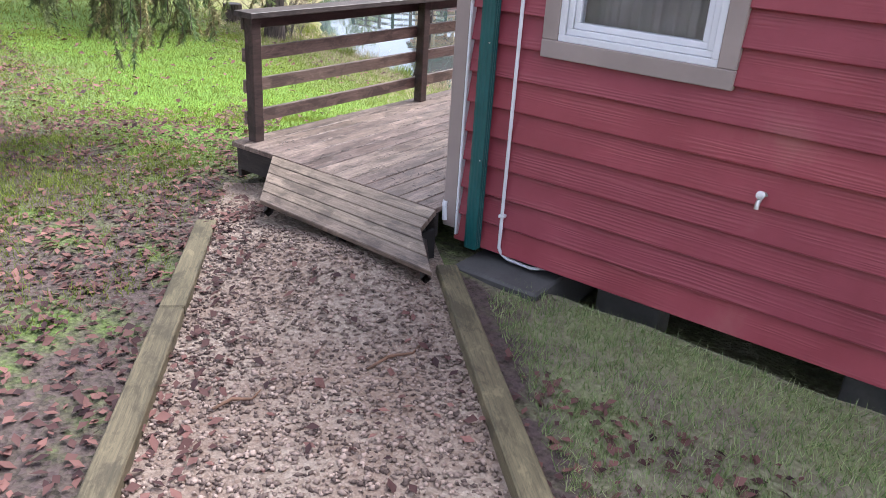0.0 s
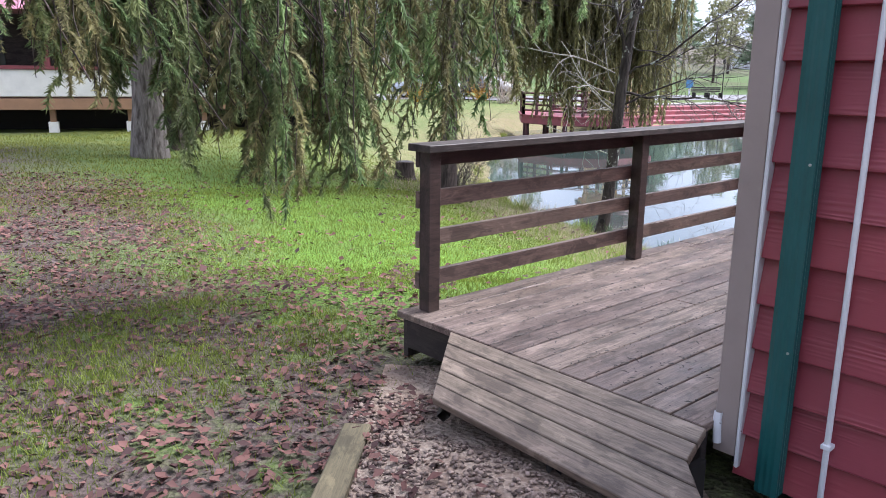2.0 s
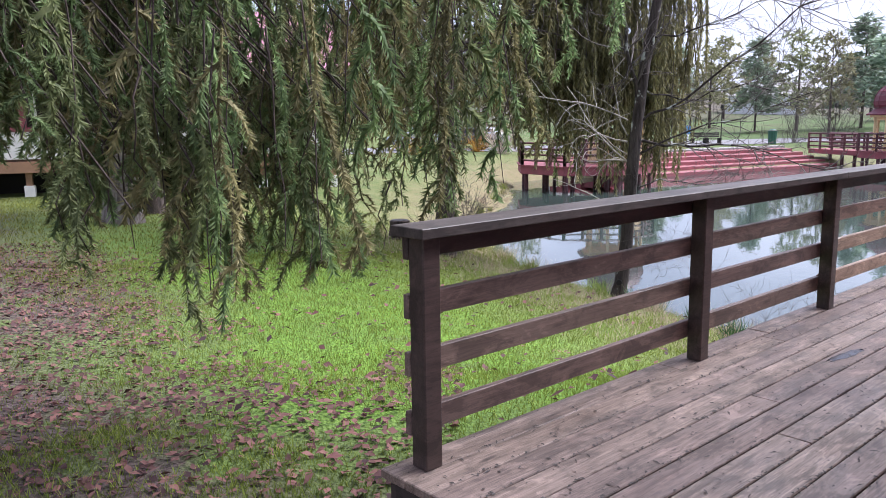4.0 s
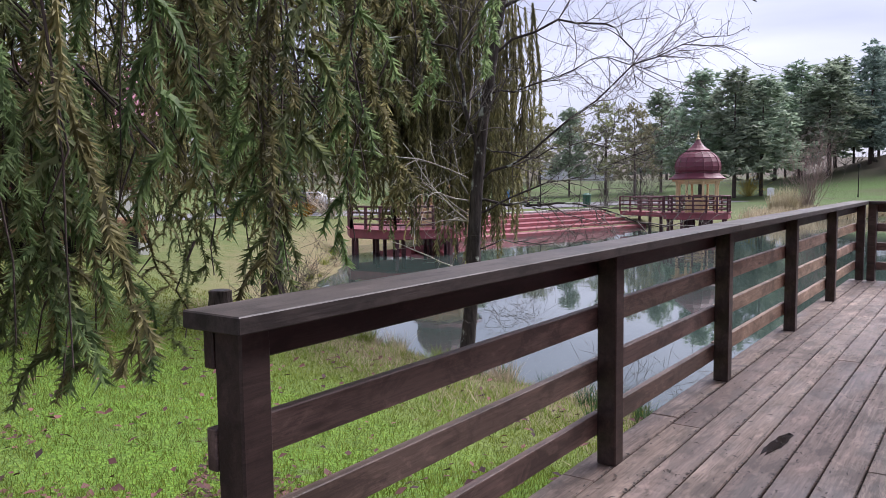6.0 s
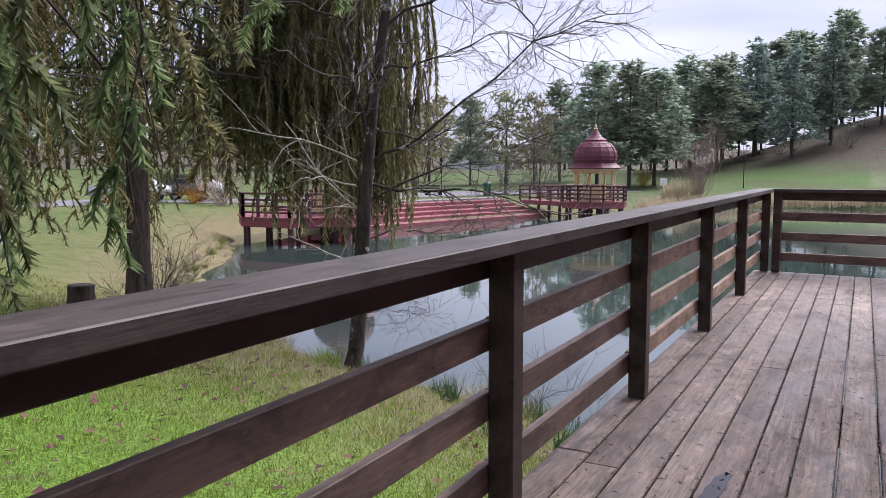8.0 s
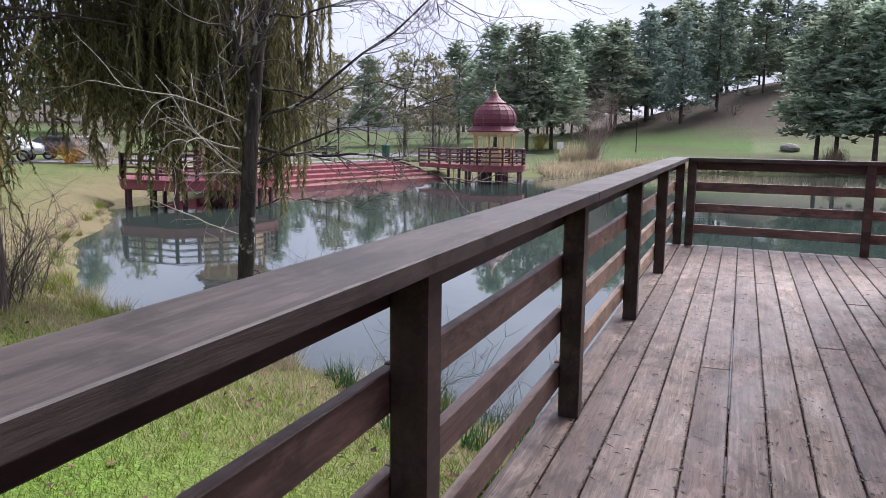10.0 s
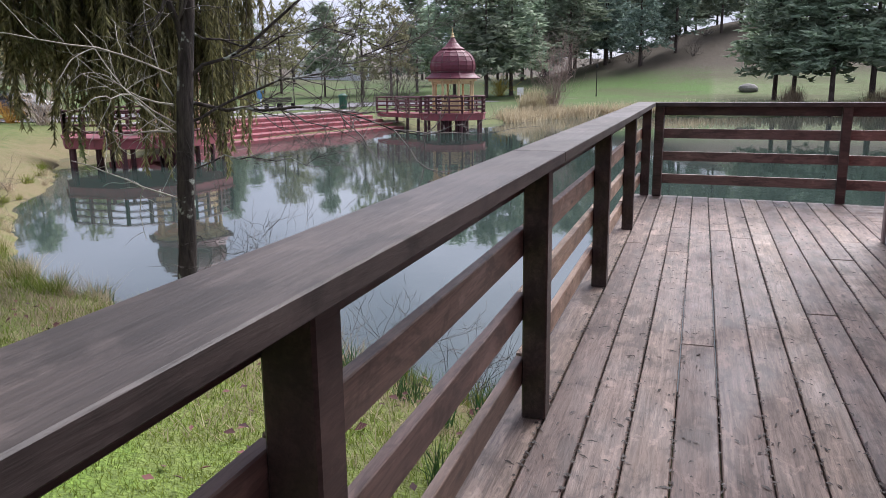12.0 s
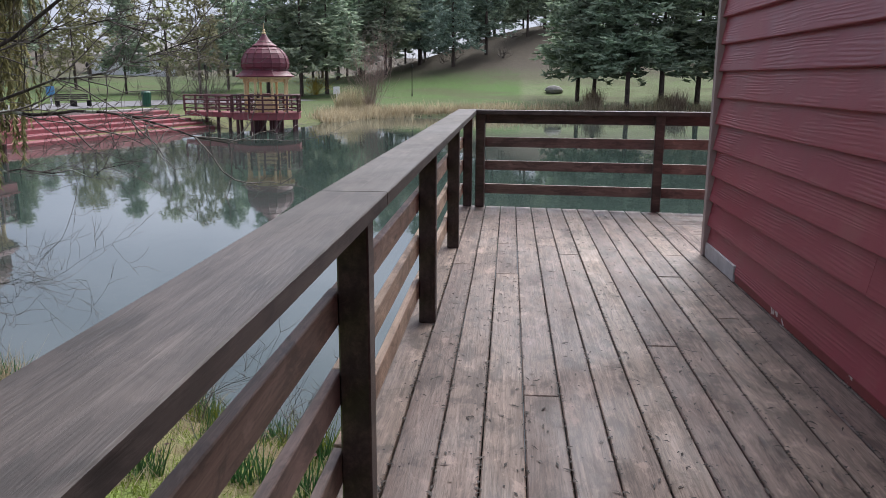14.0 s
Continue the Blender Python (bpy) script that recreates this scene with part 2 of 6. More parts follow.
def box(x0, x1, y0, y1, z0, z1, bevel=0.0, bm=None):
    bm = bm or bmesh.new()
    r = bmesh.ops.create_cube(bm, size=1.0)
    bmesh.ops.transform(bm, verts=r["verts"], matrix=Matrix.Translation(((x0 + x1) / 2, (y0 + y1) / 2, (z0 + z1) / 2)) @ Matrix.Diagonal((abs(x1 - x0), abs(y1 - y0), abs(z1 - z0), 1)))
    if bevel:
        es = {e for v in r["verts"] for e in v.link_edges}
        bmesh.ops.bevel(bm, geom=list(es), offset=bevel, segments=1, affect="EDGES")
    return bm


PLANKS = {}


def plank_mesh(length, width, thick, mat, bevel=0.004):
    """A plank along x from 0 to length, centred in y, its top at z = 0."""
    key = (round(length, 3), round(width, 4), round(thick, 4), mat.name)
    if key not in PLANKS:
        bm = box(0, length, -width / 2, width / 2, -thick, 0, bevel)
        me = bpy.data.meshes.new("plank")
        bm.to_mesh(me)
        bm.free()
        me.materials.append(mat)
        PLANKS[key] = me
    return PLANKS[key]


def tubes(paths, sides=6):
    """Many tapered tubes (points, radii) as one list of verts and quads."""
    V, F, n0 = [], [], 0
    ang = np.linspace(0, 2 * math.pi, sides, endpoint=False)
    for pts, rad in paths:
        pts, rad = np.asarray(pts, float), np.asarray(rad, float)
        tan = np.gradient(pts, axis=0)
        tan /= np.linalg.norm(tan, axis=1)[:, None] + 1e-9
        ref = np.array((0.0, 0.0, 1.0)) if abs(tan[0][2]) < 0.8 else np.array((1.0, 0.0, 0.0))
        u = np.cross(tan, ref)
        u /= np.linalg.norm(u, axis=1)[:, None] + 1e-9
        w = np.cross(tan, u)
        ring = pts[:, None, :] + rad[:, None, None] * (np.cos(ang)[None, :, None] * u[:, None, :] + np.sin(ang)[None, :, None] * w[:, None, :])
        V.append(ring.reshape(-1, 3))
        k = len(pts)
        i, j = np.meshgrid(np.arange(k - 1), np.arange(sides), indexing="ij")
        j2 = (j + 1) % sides
        F.append(np.stack([n0 + i * sides + j, n0 + i * sides + j2, n0 + (i + 1) * sides + j2, n0 + (i + 1) * sides + j], -1).reshape(-1, 4))
        n0 += k * sides
    return np.concatenate(V), np.concatenate(F)


def lathe(profile, sides=8, turn=0.0):
    """A turned body from (radius, z) pairs, closed at both ends."""
    bm = bmesh.new()
    rings = [[bm.verts.new((r * math.cos(2 * math.pi * i / sides + turn), r * math.sin(2 * math.pi * i / sides + turn), z)) for i in range(sides)] for r, z in profile]
    for a, b in zip(rings, rings[1:]):
        for i in range(sides):
            j = (i + 1) % sides
            bm.faces.new((a[i], a[j], b[j], b[i]))
    bm.faces.new(list(reversed(rings[0]))), bm.faces.new(rings[-1])
    return bm


def pipe(points, r, sides=8):
    V, F = tubes([(points, [r] * len(points))], sides)
    return V, F


# ---- ground: one sheet, cut by the pond ----
WATER = -1.8
POND = np.array([(24, 6), (6, 9.2), (-1, 11.0), (-4.8, 11.8), (-6.6, 12.3), (-8.2, 12.8), (-9.5, 13.0), (-11, 13.6), (-12.8, 14.2), (-14.2, 15.0), (-16.6, 17.2), (-19.6, 20.2),
                 (-22.2, 24), (-25.5, 27.5), (-28.5, 31), (-28, 35), (-25.2, 37.4), (-21.6, 51.9), (-19.5, 54), (-17, 58), (-15.5, 63.5), (-12, 68), (-4, 70.5), (13, 75), (40, 74), (56, 50), (46, 20)], float)


def pond_distance(x, y):
    """Distance to the shore; positive on land."""
    p = np.stack([x, y], -1)
    best = np.full(x.shape, 1e9)
    inside = np.zeros(x.shape, bool)
    for a, b in zip(POND, np.roll(POND, -1, 0)):
        ab = b - a
        t = np.clip(((p - a) @ ab) / (ab @ ab), 0, 1)
        best = np.minimum(best, np.linalg.norm(p - a - t[..., None] * ab, axis=-1))
        cross = (a[1] > y) != (b[1] > y)
        xi = a[0] + (y - a[1]) / (b[1] - a[1] + 1e-12) * (b[0] - a[0])
        inside ^= cross & (x < xi)
    return np.where(inside, -best, best)


def smooth(t):
    t = np.clip(t, 0, 1)
    return t * t * (3 - 2 * t)


def waves(x, y):
    return 0.5 * np.sin(1.7 * x + 0.6 * y) * np.sin(1.3 * y - 0.5 * x) + 0.3 * np.sin(3.9 * x - 2.1 * y + 1) * np.sin(3.1 * y + 1.2 * x) + 0.2 * np.sin(8.3 * x + 3.7 * y) * np.sin(7.1 * y - 4.4 * x)


def height(x, y):
    x, y = np.asarray(x, float), np.asarray(y, float)
    d = pond_distance(x, y) + 0.25 * waves(x * 0.8, y * 0.8)
    z = np.interp(d, [-6, -2, 0, 0.25, 0.8, 2, 4, 7, 10, 14], [-4, -2.7, -1.82, -1.62, -1.4, -1.15, -0.86, -0.62, -0.38, -0.33])
    far = smooth((y - 30) / 12)
    zf = np.interp(d, [-6, -2, 0, 0.5, 3, 10, 30], [-4, -2.7, -1.82, -1.6, -1.3, -0.85, -0.6])
    z = z * (1 - far) + zf * far
    left = smooth((-x - 16) / 10) * (1 - far) * smooth((d - 1) / 6)
    z = z * (1 - left) - 0.72 * left
    amp = 1.8 + 7.5 * smooth((x + 30) / 34)
    z = z + amp * smooth((y - 76 - 0.1 * x) / 46) * smooth(d / 4)
    z = z + 2.0 * smooth((-x - 45) / 45) * smooth(d / 4)
    z = z + 9 * smooth((np.hypot(x, y) - 150) / 250)
    near = (1 - smooth((np.hypot(x + 2.5, y - 3.5) - 3.0) / 3.0))
    z = z * (1 - near) + (-0.31) * near
    ramp = smooth(1 - np.abs(x + 2.95) / 1.2) * smooth(1 - np.abs(y - 3.75) / 0.75)
    z = z + 0.13 * ramp
    under = smooth((x + 2.5) / 0.5) * smooth((y - 4.4) / 0.5) * smooth((8 - x) / 0.5) * smooth((11.5 - y) / 1)
    z = np.where(d > 0.5, z - 0.3 * under, z)
    return z + 0.018 * waves(x * 2.2, y * 2.2) * np.clip(d, 0.0, 1)


def spaced(a, b, fine, lo, hi):
    """Coordinates, fine between a and b, growing to lo and hi."""
    mid = list(np.arange(a, b + fine / 2, fine))
    s, v, out = fine, b, []
    while v < hi:
        s *= 1.09
        v += s
        out.append(v)
    s, v, pre = fine, a, []
    while v > lo:
        s *= 1.09
        v -= s
        pre.append(v)
    return np.array(pre[::-1] + mid + out)


def ground_material():
    k = Nodes("grass_leaves_and_gravel", 0.9, 0.0, 0.25)
    p = k.coords((1, 1, 1), 0, True)
    sep = k.n.new("ShaderNodeSeparateXYZ")
    k.l.new(p, sep.inputs[0])
    X, Y, Z = sep.outputs
    big, mid, fine = k.noise(p, 0.35, 4), k.noise(p, 2.2, 5, 0.6), k.noise(p, 26, 4, 0.65)
    speck = k.voro(p, 38)
    grass = k.mix(k.ramp(fine, 0.35, 0.68), (0.06, 0.12, 0.014), (0.17, 0.30, 0.035))
    grass = k.mix(k.ramp(mid, 0.4, 0.75, 0, 0.5), grass, (0.10, 0.155, 0.04))
    leaf = k.mix(k.ramp(fine, 0.35, 0.7), (0.030, 0.020, 0.022), (0.13, 0.088, 0.085))
    leaf = k.mix(k.ramp(speck.outputs["Color"], 0.2, 0.8), leaf, (0.11, 0.07, 0.078))
    # leaf litter lies on the near side of the lawn
    edge = k.math("ADD", k.math("ADD", k.math("MULTIPLY", Y, 0.9), k.ramp(X, -12, -6, -1.1, 0.0)), k.math("MULTIPLY", k.math("ADD", big, k.math("MULTIPLY", mid, 0.45)), 4.2))
    lit = k.math("MULTIPLY", k.ramp(edge, 6.6, 8.1, 0.92, 0.0), k.ramp(mid, 0.30, 0.50, 0.35, 1.0))
    right = k.math("ADD", k.math("MULTIPLY", X, 0.707), k.math("MULTIPLY", Y, 0.707))
    lit = k.math("MULTIPLY", lit, k.math("ADD", k.ramp(right, 1.35, 1.7, 1.0, 0.25), k.ramp(mid, 0.5, 0.6, 0, 0.4), True))
    lit = k.math("MAXIMUM", lit, k.ramp(k.math("ADD", mid, k.math("MULTIPLY", big, 0.3)), 0.78, 0.9, 0, 0.8))
    grass = k.mix(k.ramp(X, -20, -11, 0.85, 0.0), grass, k.mix(k.ramp(k.math("ADD", mid, k.math("MULTIPLY", big, 0.6)), 0.6, 1.0), (0.055, 0.085, 0.020), (0.15, 0.150, 0.060)))
    # straw patches beside the house, painted brighter to offset the house's shadow
    grass = k.mix(k.math("MULTIPLY", k.math("MULTIPLY", k.ramp(right, 1.2, 1.6), k.ramp(X, -3.2, -2.6)), k.ramp(mid, 0.42, 0.6, 0.55, 0.9)), grass, k.mix(fine, (0.24, 0.21, 0.13), (0.62, 0.56, 0.40)))
    c = k.mix(lit, grass, leaf)
    # bare wet bank along the water
    dry = k.mix(fine, (0.085, 0.070, 0.038), (0.27, 0.22, 0.115))
    bank = k.math("MULTIPLY", k.ramp(Z, -1.30, -0.78, 1, 0), k.ramp(mid, 0.35, 0.55, 0.55, 1))
    c = k.mix(bank, c, dry)
    # far slopes: brown litter under the pines, duller lawn
    hill = k.math("MULTIPLY", k.ramp(k.math("ADD", Z, k.math("MULTIPLY", mid, 2.4)), 1.6, 3.6), k.ramp(Y, 70, 80))
    c = k.mix(k.ramp(Y, 40, 70, 0, 0.75), c, k.mix(fine, (0.042, 0.085, 0.024), (0.085, 0.145, 0.045)))
    wild = k.noise(k.coords((0.5, 1.6, 1.0), 0, True), 0.12, 6, 0.68, 0.6)
    c = k.mix(k.math("MULTIPLY", k.ramp(wild, 0.44, 0.62, 0, 0.75), k.ramp(Y, 62, 74)), c, k.mix(mid, (0.055, 0.055, 0.028), (0.115, 0.105, 0.058)))
    c = k.mix(hill, c, k.mix(mid, (0.05, 0.043, 0.032), (0.11, 0.09, 0.066)))
    # gravel path, running at 45 degrees to the ramp
    s = k.math("ADD", k.math("MULTIPLY", X, 0.707), k.math("MULTIPLY", Y, 0.707))
    along = k.math("SUBTRACT", k.math("MULTIPLY", Y, 0.707), k.math("MULTIPLY", X, 0.707))
    inpath = k.math("MULTIPLY", k.math("GREATER_THAN", s, -0.12), k.math("LESS_THAN", s, 1.30))
    inpath = k.math("MULTIPLY", inpath, k.math("LESS_THAN", along, 6.2))
    inpath = k.math("MULTIPLY", inpath, k.math("GREATER_THAN", along, -8))
    st = k.voro(p, 55)
    grav = k.mix(st.outputs["Color"], (0.20, 0.145, 0.112), (0.43, 0.355, 0.29))
    grav = k.mix(k.ramp(mid, 0.4, 0.6, 0, 0.55), grav, (0.22, 0.145, 0.11))
    c = k.mix(inpath, c, grav)
    k.bump(k.math("ADD", fine, k.math("MULTIPLY", speck.outputs["Distance"], 0.8)), 0.7, 0.03)
    return k.done(c)


gx, gy = spaced(-14, 2.5, 0.14, -900, 900), spaced(0.5, 15.5, 0.14, -900, 1400)
GX, GY = np.meshgrid(gx, gy, indexing="ij")
GZ = height(GX, GY)
ii, jj = np.meshgrid(np.arange(len(gx) - 1), np.arange(len(gy) - 1), indexing="ij")
nn = len(gy)
GF = np.stack([ii * nn + jj, (ii + 1) * nn + jj, (ii + 1) * nn + jj + 1, ii * nn + jj + 1], -1).reshape(-1, 4)
M_GROUND = ground_material()
ground = new("ground", mesh_from("ground", np.stack([GX, GY, GZ], -1).reshape(-1, 3), GF, M_GROUND, True))
tagged(ground, "grassy sloping ground with brown leaf litter and gravel path", "ground", kind="structure")

wbm = bmesh.new()
bmesh.ops.create_grid(wbm, x_segments=1, y_segments=1, size=1)
for v in wbm.verts:
    v.co = (15 + v.co.x * 60, 42 + v.co.y * 40, WATER)
wme = bpy.data.meshes.new("water")
wbm.to_mesh(wme)
wbm.free()
wme.materials.append(M_WATER)
tagged(new("water", wme), "still green pond water mirroring trees and sky", "water", kind="structure")

# ---- deck ----
random.seed(4)
DX0, DX1, DY0, DY1 = -4.4225, -2.565, 4.345, 13.56
HOUSE_X, HOUSE_Y, HOUSE_Y1, HOUSE_X1 = -2.54, 4.49, 11.49, 6.5
deck = base("deck", "weathered wet wooden plank deck beside the red house", "deck", kind="structure")
PITCH, BW = 0.1425, 0.137
nb = int((DX1 - DX0) / PITCH) + 1
for i in range(nb):
    x = DX0 + BW / 2 + i * PITCH
    y = DY0 if i < nb - 1 else HOUSE_Y + 0.09
    cut = sorted(random.uniform(5.4, 12.8) for _ in range(2))
    for y1 in (*cut, DY1 - 0.05 - 0.02 * i):
        if y1 - y < 0.25:
            continue
        ob = child("plank", plank_mesh(round(y1 - y - 0.004, 3), BW, 0.036, M_DECK), deck, pose(x, y, random.uniform(-0.0015, 0.0015), 0, 0, 90 + random.uniform(-0.03, 0.03)))
        y = y1
yy = HOUSE_Y1 + 0.09
while yy < DY1 - 0.3:
    child("plank", plank_mesh(4.0, BW, 0.036, M_DECK), deck, pose(DX1 + 0.075, yy, 0))
    yy += PITCH
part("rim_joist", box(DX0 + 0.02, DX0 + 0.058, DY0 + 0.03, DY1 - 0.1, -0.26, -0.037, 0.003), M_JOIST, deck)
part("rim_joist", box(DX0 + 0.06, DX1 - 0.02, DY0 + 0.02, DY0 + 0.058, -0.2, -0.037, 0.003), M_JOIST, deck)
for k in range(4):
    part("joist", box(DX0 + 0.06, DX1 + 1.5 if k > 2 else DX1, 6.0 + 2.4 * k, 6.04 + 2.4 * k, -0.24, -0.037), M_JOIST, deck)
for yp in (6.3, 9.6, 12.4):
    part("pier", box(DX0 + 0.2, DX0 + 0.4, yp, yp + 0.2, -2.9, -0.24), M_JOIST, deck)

# ---- railing ----
POST_Y = (4.485, 6.385, 8.0, 9.81, 11.57, 13.45)
PX = -4.315
ZT = 0.868
RAILS = ((0.215, 0.092), (0.437, 0.090), (0.657, 0.092), (ZT, 0.089))


def railing(name, label, start, end, posts, materials):
    """A railing from start to end; posts are distances along it. The rails sit on its outer side (+y of its own frame)."""
    a, b = Vector(start), Vector(end)
    ang = math.degrees(math.atan2(b.y - a.y, b.x - a.x))
    L = (b - a).length
    rl = base(name, label, "railing", pose(a.x, a.y, 0, 0, 0, ang))
    for s in posts:
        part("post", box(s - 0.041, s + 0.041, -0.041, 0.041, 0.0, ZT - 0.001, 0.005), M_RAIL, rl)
    for i, (p, q) in enumerate(zip(posts, posts[1:])):
        for zt, hh in RAILS:
            lo = p - (0.045 if i == 0 else 0) + 0.001
            hi = q + (0.02 if i == len(posts) - 2 else 0) - 0.001
            # lower rails take the lit tones, paler where more sky reaches them
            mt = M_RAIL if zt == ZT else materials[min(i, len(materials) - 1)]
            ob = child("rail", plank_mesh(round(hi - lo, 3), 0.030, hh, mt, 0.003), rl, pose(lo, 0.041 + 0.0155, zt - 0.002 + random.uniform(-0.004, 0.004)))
    return rl, L


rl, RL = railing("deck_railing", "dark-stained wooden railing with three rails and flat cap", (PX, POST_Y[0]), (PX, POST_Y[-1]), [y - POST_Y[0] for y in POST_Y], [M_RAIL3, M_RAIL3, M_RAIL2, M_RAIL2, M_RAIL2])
cuts = (-0.075, 3.55, 9.06)
for a, b in zip(cuts, cuts[1:]):
    child("cap_board", plank_mesh(round(b - a - 0.003, 3), 0.176, 0.038, M_CAP, 0.003), rl, pose(a, 0.008, ZT + 0.038))
Q0, Q1 = (-4.335, 13.46), (-0.665, 13.10)
rl2, _ = railing("end_railing", "dark-stained wooden railing across the deck end over water", Q0, Q1, [0.14, 1.76, 3.4], [M_RAIL3])
child("cap_board", plank_mesh(3.5, 0.150, 0.038, M_CAP, 0.003), rl2, pose(0.06, 0.01, ZT + 0.036))

# ---- ramp ----
ramp = base("ramp", "short worn wooden ramp of planks onto the deck", "ramp")
HL, HR, FL, FR = Vector((-3.98, 4.338, 0.0)), Vector((-2.63, 4.338, 0.0)), Vector((-3.60, 3.885, -0.105)), Vector((-2.17, 3.83, -0.105))
nrm = (HR - HL).cross(FL - HL).normalized()
nrm = nrm if nrm.z > 0 else -nrm


def ramp_edge(f):
    """The ramp's side beside the house: straight at first, then splayed."""
    q = HR.lerp(FR, f)
    q.x = float(np.interp(f, (0, 0.42, 1), (-2.56, -2.51, -2.19)))
    return q


for i in range(5):
    f0, f1 = i / 5 + 0.003, (i + 1) / 5 - 0.006
    quad = [HL.lerp(FL, f0), ramp_edge(f0), ramp_edge(f1), HL.lerp(FL, f1)]
    o = quad[3]
    xa = (quad[2] - quad[3]).normalized()
    ya = nrm.cross(xa)
    m = Matrix((xa, ya, nrm)).transposed().to_4x4()
    m.translation = o
    inv = m.inverted()
    bm = bmesh.new()
    top = [bm.verts.new(inv @ v) for v in quad]
    low = [bm.verts.new(inv @ (v - nrm * 0.036)) for v in quad]
    bm.faces.new(top), bm.faces.new(low[::-1])
    for j in range(4):
        bm.faces.new((top[j], low[j], low[(j + 1) % 4], top[(j + 1) % 4]))
    bmesh.ops.recalc_face_normals(bm, faces=bm.faces)
    bmesh.ops.bevel(bm, geom=bm.edges[:], offset=0.004, segments=1, affect="EDGES")
    part("plank", bm, M_RAMP, ramp, m=m)
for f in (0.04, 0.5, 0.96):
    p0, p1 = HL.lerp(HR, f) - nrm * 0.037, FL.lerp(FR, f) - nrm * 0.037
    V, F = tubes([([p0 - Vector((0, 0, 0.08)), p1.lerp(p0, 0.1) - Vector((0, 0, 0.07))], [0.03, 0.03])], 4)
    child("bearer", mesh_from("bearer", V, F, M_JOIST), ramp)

# black panel added where only the shaded void beside the ramp is
part("side_skirt", box(-2.555, -2.525, 4.10, 4.30, -0.36, -0.105, 0.003), M_BLACK, ramp, "black panel standing in for the shaded void")

# ---- path edging ----
def timber(a, b, zt, label):
    L = (Vector(b) - Vector(a)).length
    ang = math.degrees(math.atan2(b[1] - a[1], b[0] - a[0]))
    tb = base("landscape_timber", label, "timber", pose(a[0], a[1], zt, 0, 0, ang), "path edging timbers")
    child("beam", plank_mesh(round(L, 3), 0.125, 0.13, M_TIMBER, 0.008), tb)


timber((-1.20, 0.92), (-3.045, 2.835), -0.24, "flat weathered landscape timber edging the gravel path")
timber((-3.055, 2.845), (-3.845, 3.665), -0.243, "flat weathered landscape timber edging the gravel path")
timber((1.2, 0.80), (-2.335, 4.165), -0.225, "greenish landscape timber edging the gravel path")

# ---- house ----
Z_SID, Z_TOP, COURSE = -0.205, 2.75, 0.1705


def siding_wall(name, label, m, length, courses, z0, hole=None, skip=()):
    """Lapped boards on a plane: local x along the wall, local -y outwards. hole: (x0, x1, z0, z1)."""
    w = base(name, label, "wall", m, kind="structure")
    rs = random.Random(name)
    for c in range(courses):
        z = z0 + c * COURSE
        cuts = [0.0]
        while length - cuts[-1] > 3.7:
            cuts.append(cuts[-1] + rs.choice((2.4, 3.0, 3.66)))
        cuts.append(length)
        spans = []
        for a, b in zip(cuts, cuts[1:]):
            if hole and z + COURSE > hole[2] + 0.01 and z < hole[3] - 0.01:
                spans += [(a, min(b, hole[0]))] if a < hole[0] else []
                spans += [(max(a, hole[1]), b)] if b > hole[1] else []
            else:
                spans.append((a, b))
        for a, b in spans:
            if b - a < 0.03:
                continue
            bm = bmesh.new()
            prof = ((0.0, -0.002), (-0.030, 0.0), (-0.034, 0.003), (-0.034, 0.008), (-0.006, COURSE + 0.02), (0.0, COURSE + 0.02))
            rings = [[bm.verts.new((xx, yy, zz)) for yy, zz in prof] for xx in (0.0, b - a - 0.002)]
            n = len(prof)
            for j in range(n):
                bm.faces.new((rings[0][j], rings[0][(j + 1) % n], rings[1][(j + 1) % n], rings[1][j]))
            bm.faces.new(rings[0][::-1]), bm.faces.new(rings[1])
            bmesh.ops.recalc_face_normals(bm, faces=bm.faces)
            part("siding_board", bm, M_RED, w, m=pose(a, 0, z, -1.8))
    return w


# end wall with its window, facing the path; window opening is 0.82 m wide
WX0, WX1, WZ0, WZ1 = HOUSE_X + 0.59, HOUSE_X + 1.412, 1.058, 2.25
wall_e = siding_wall("wall_south", "red lapped fibre-cement siding wall with wood grain", pose(HOUSE_X + 0.04, HOUSE_Y, 0), HOUSE_X1 - HOUSE_X, 18, Z_SID, (0.59 - 0.04, 1.412 - 0.04, WZ0, WZ1))
wall_w = siding_wall("wall_west", "red lapped siding wall with peeling paint along its foot", pose(HOUSE_X + 0.004, HOUSE_Y1 - 0.04, 0, 0, 0, -90), HOUSE_Y1 - HOUSE_Y - 0.08, 17, 0.045)
# sheathing in near-black, so the gaps behind the boards stay dark
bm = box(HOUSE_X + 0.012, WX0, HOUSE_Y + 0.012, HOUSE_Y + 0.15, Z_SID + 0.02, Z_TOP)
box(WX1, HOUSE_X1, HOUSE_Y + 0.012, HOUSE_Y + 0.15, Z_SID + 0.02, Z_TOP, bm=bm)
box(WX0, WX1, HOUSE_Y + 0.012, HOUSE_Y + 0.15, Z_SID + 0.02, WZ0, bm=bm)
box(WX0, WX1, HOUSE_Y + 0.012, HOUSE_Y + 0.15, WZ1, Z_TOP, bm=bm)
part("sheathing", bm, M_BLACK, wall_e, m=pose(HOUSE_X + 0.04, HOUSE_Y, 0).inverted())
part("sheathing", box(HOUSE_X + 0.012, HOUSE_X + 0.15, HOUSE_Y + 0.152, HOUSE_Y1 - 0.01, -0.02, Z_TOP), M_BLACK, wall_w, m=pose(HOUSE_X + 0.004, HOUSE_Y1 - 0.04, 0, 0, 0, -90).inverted())
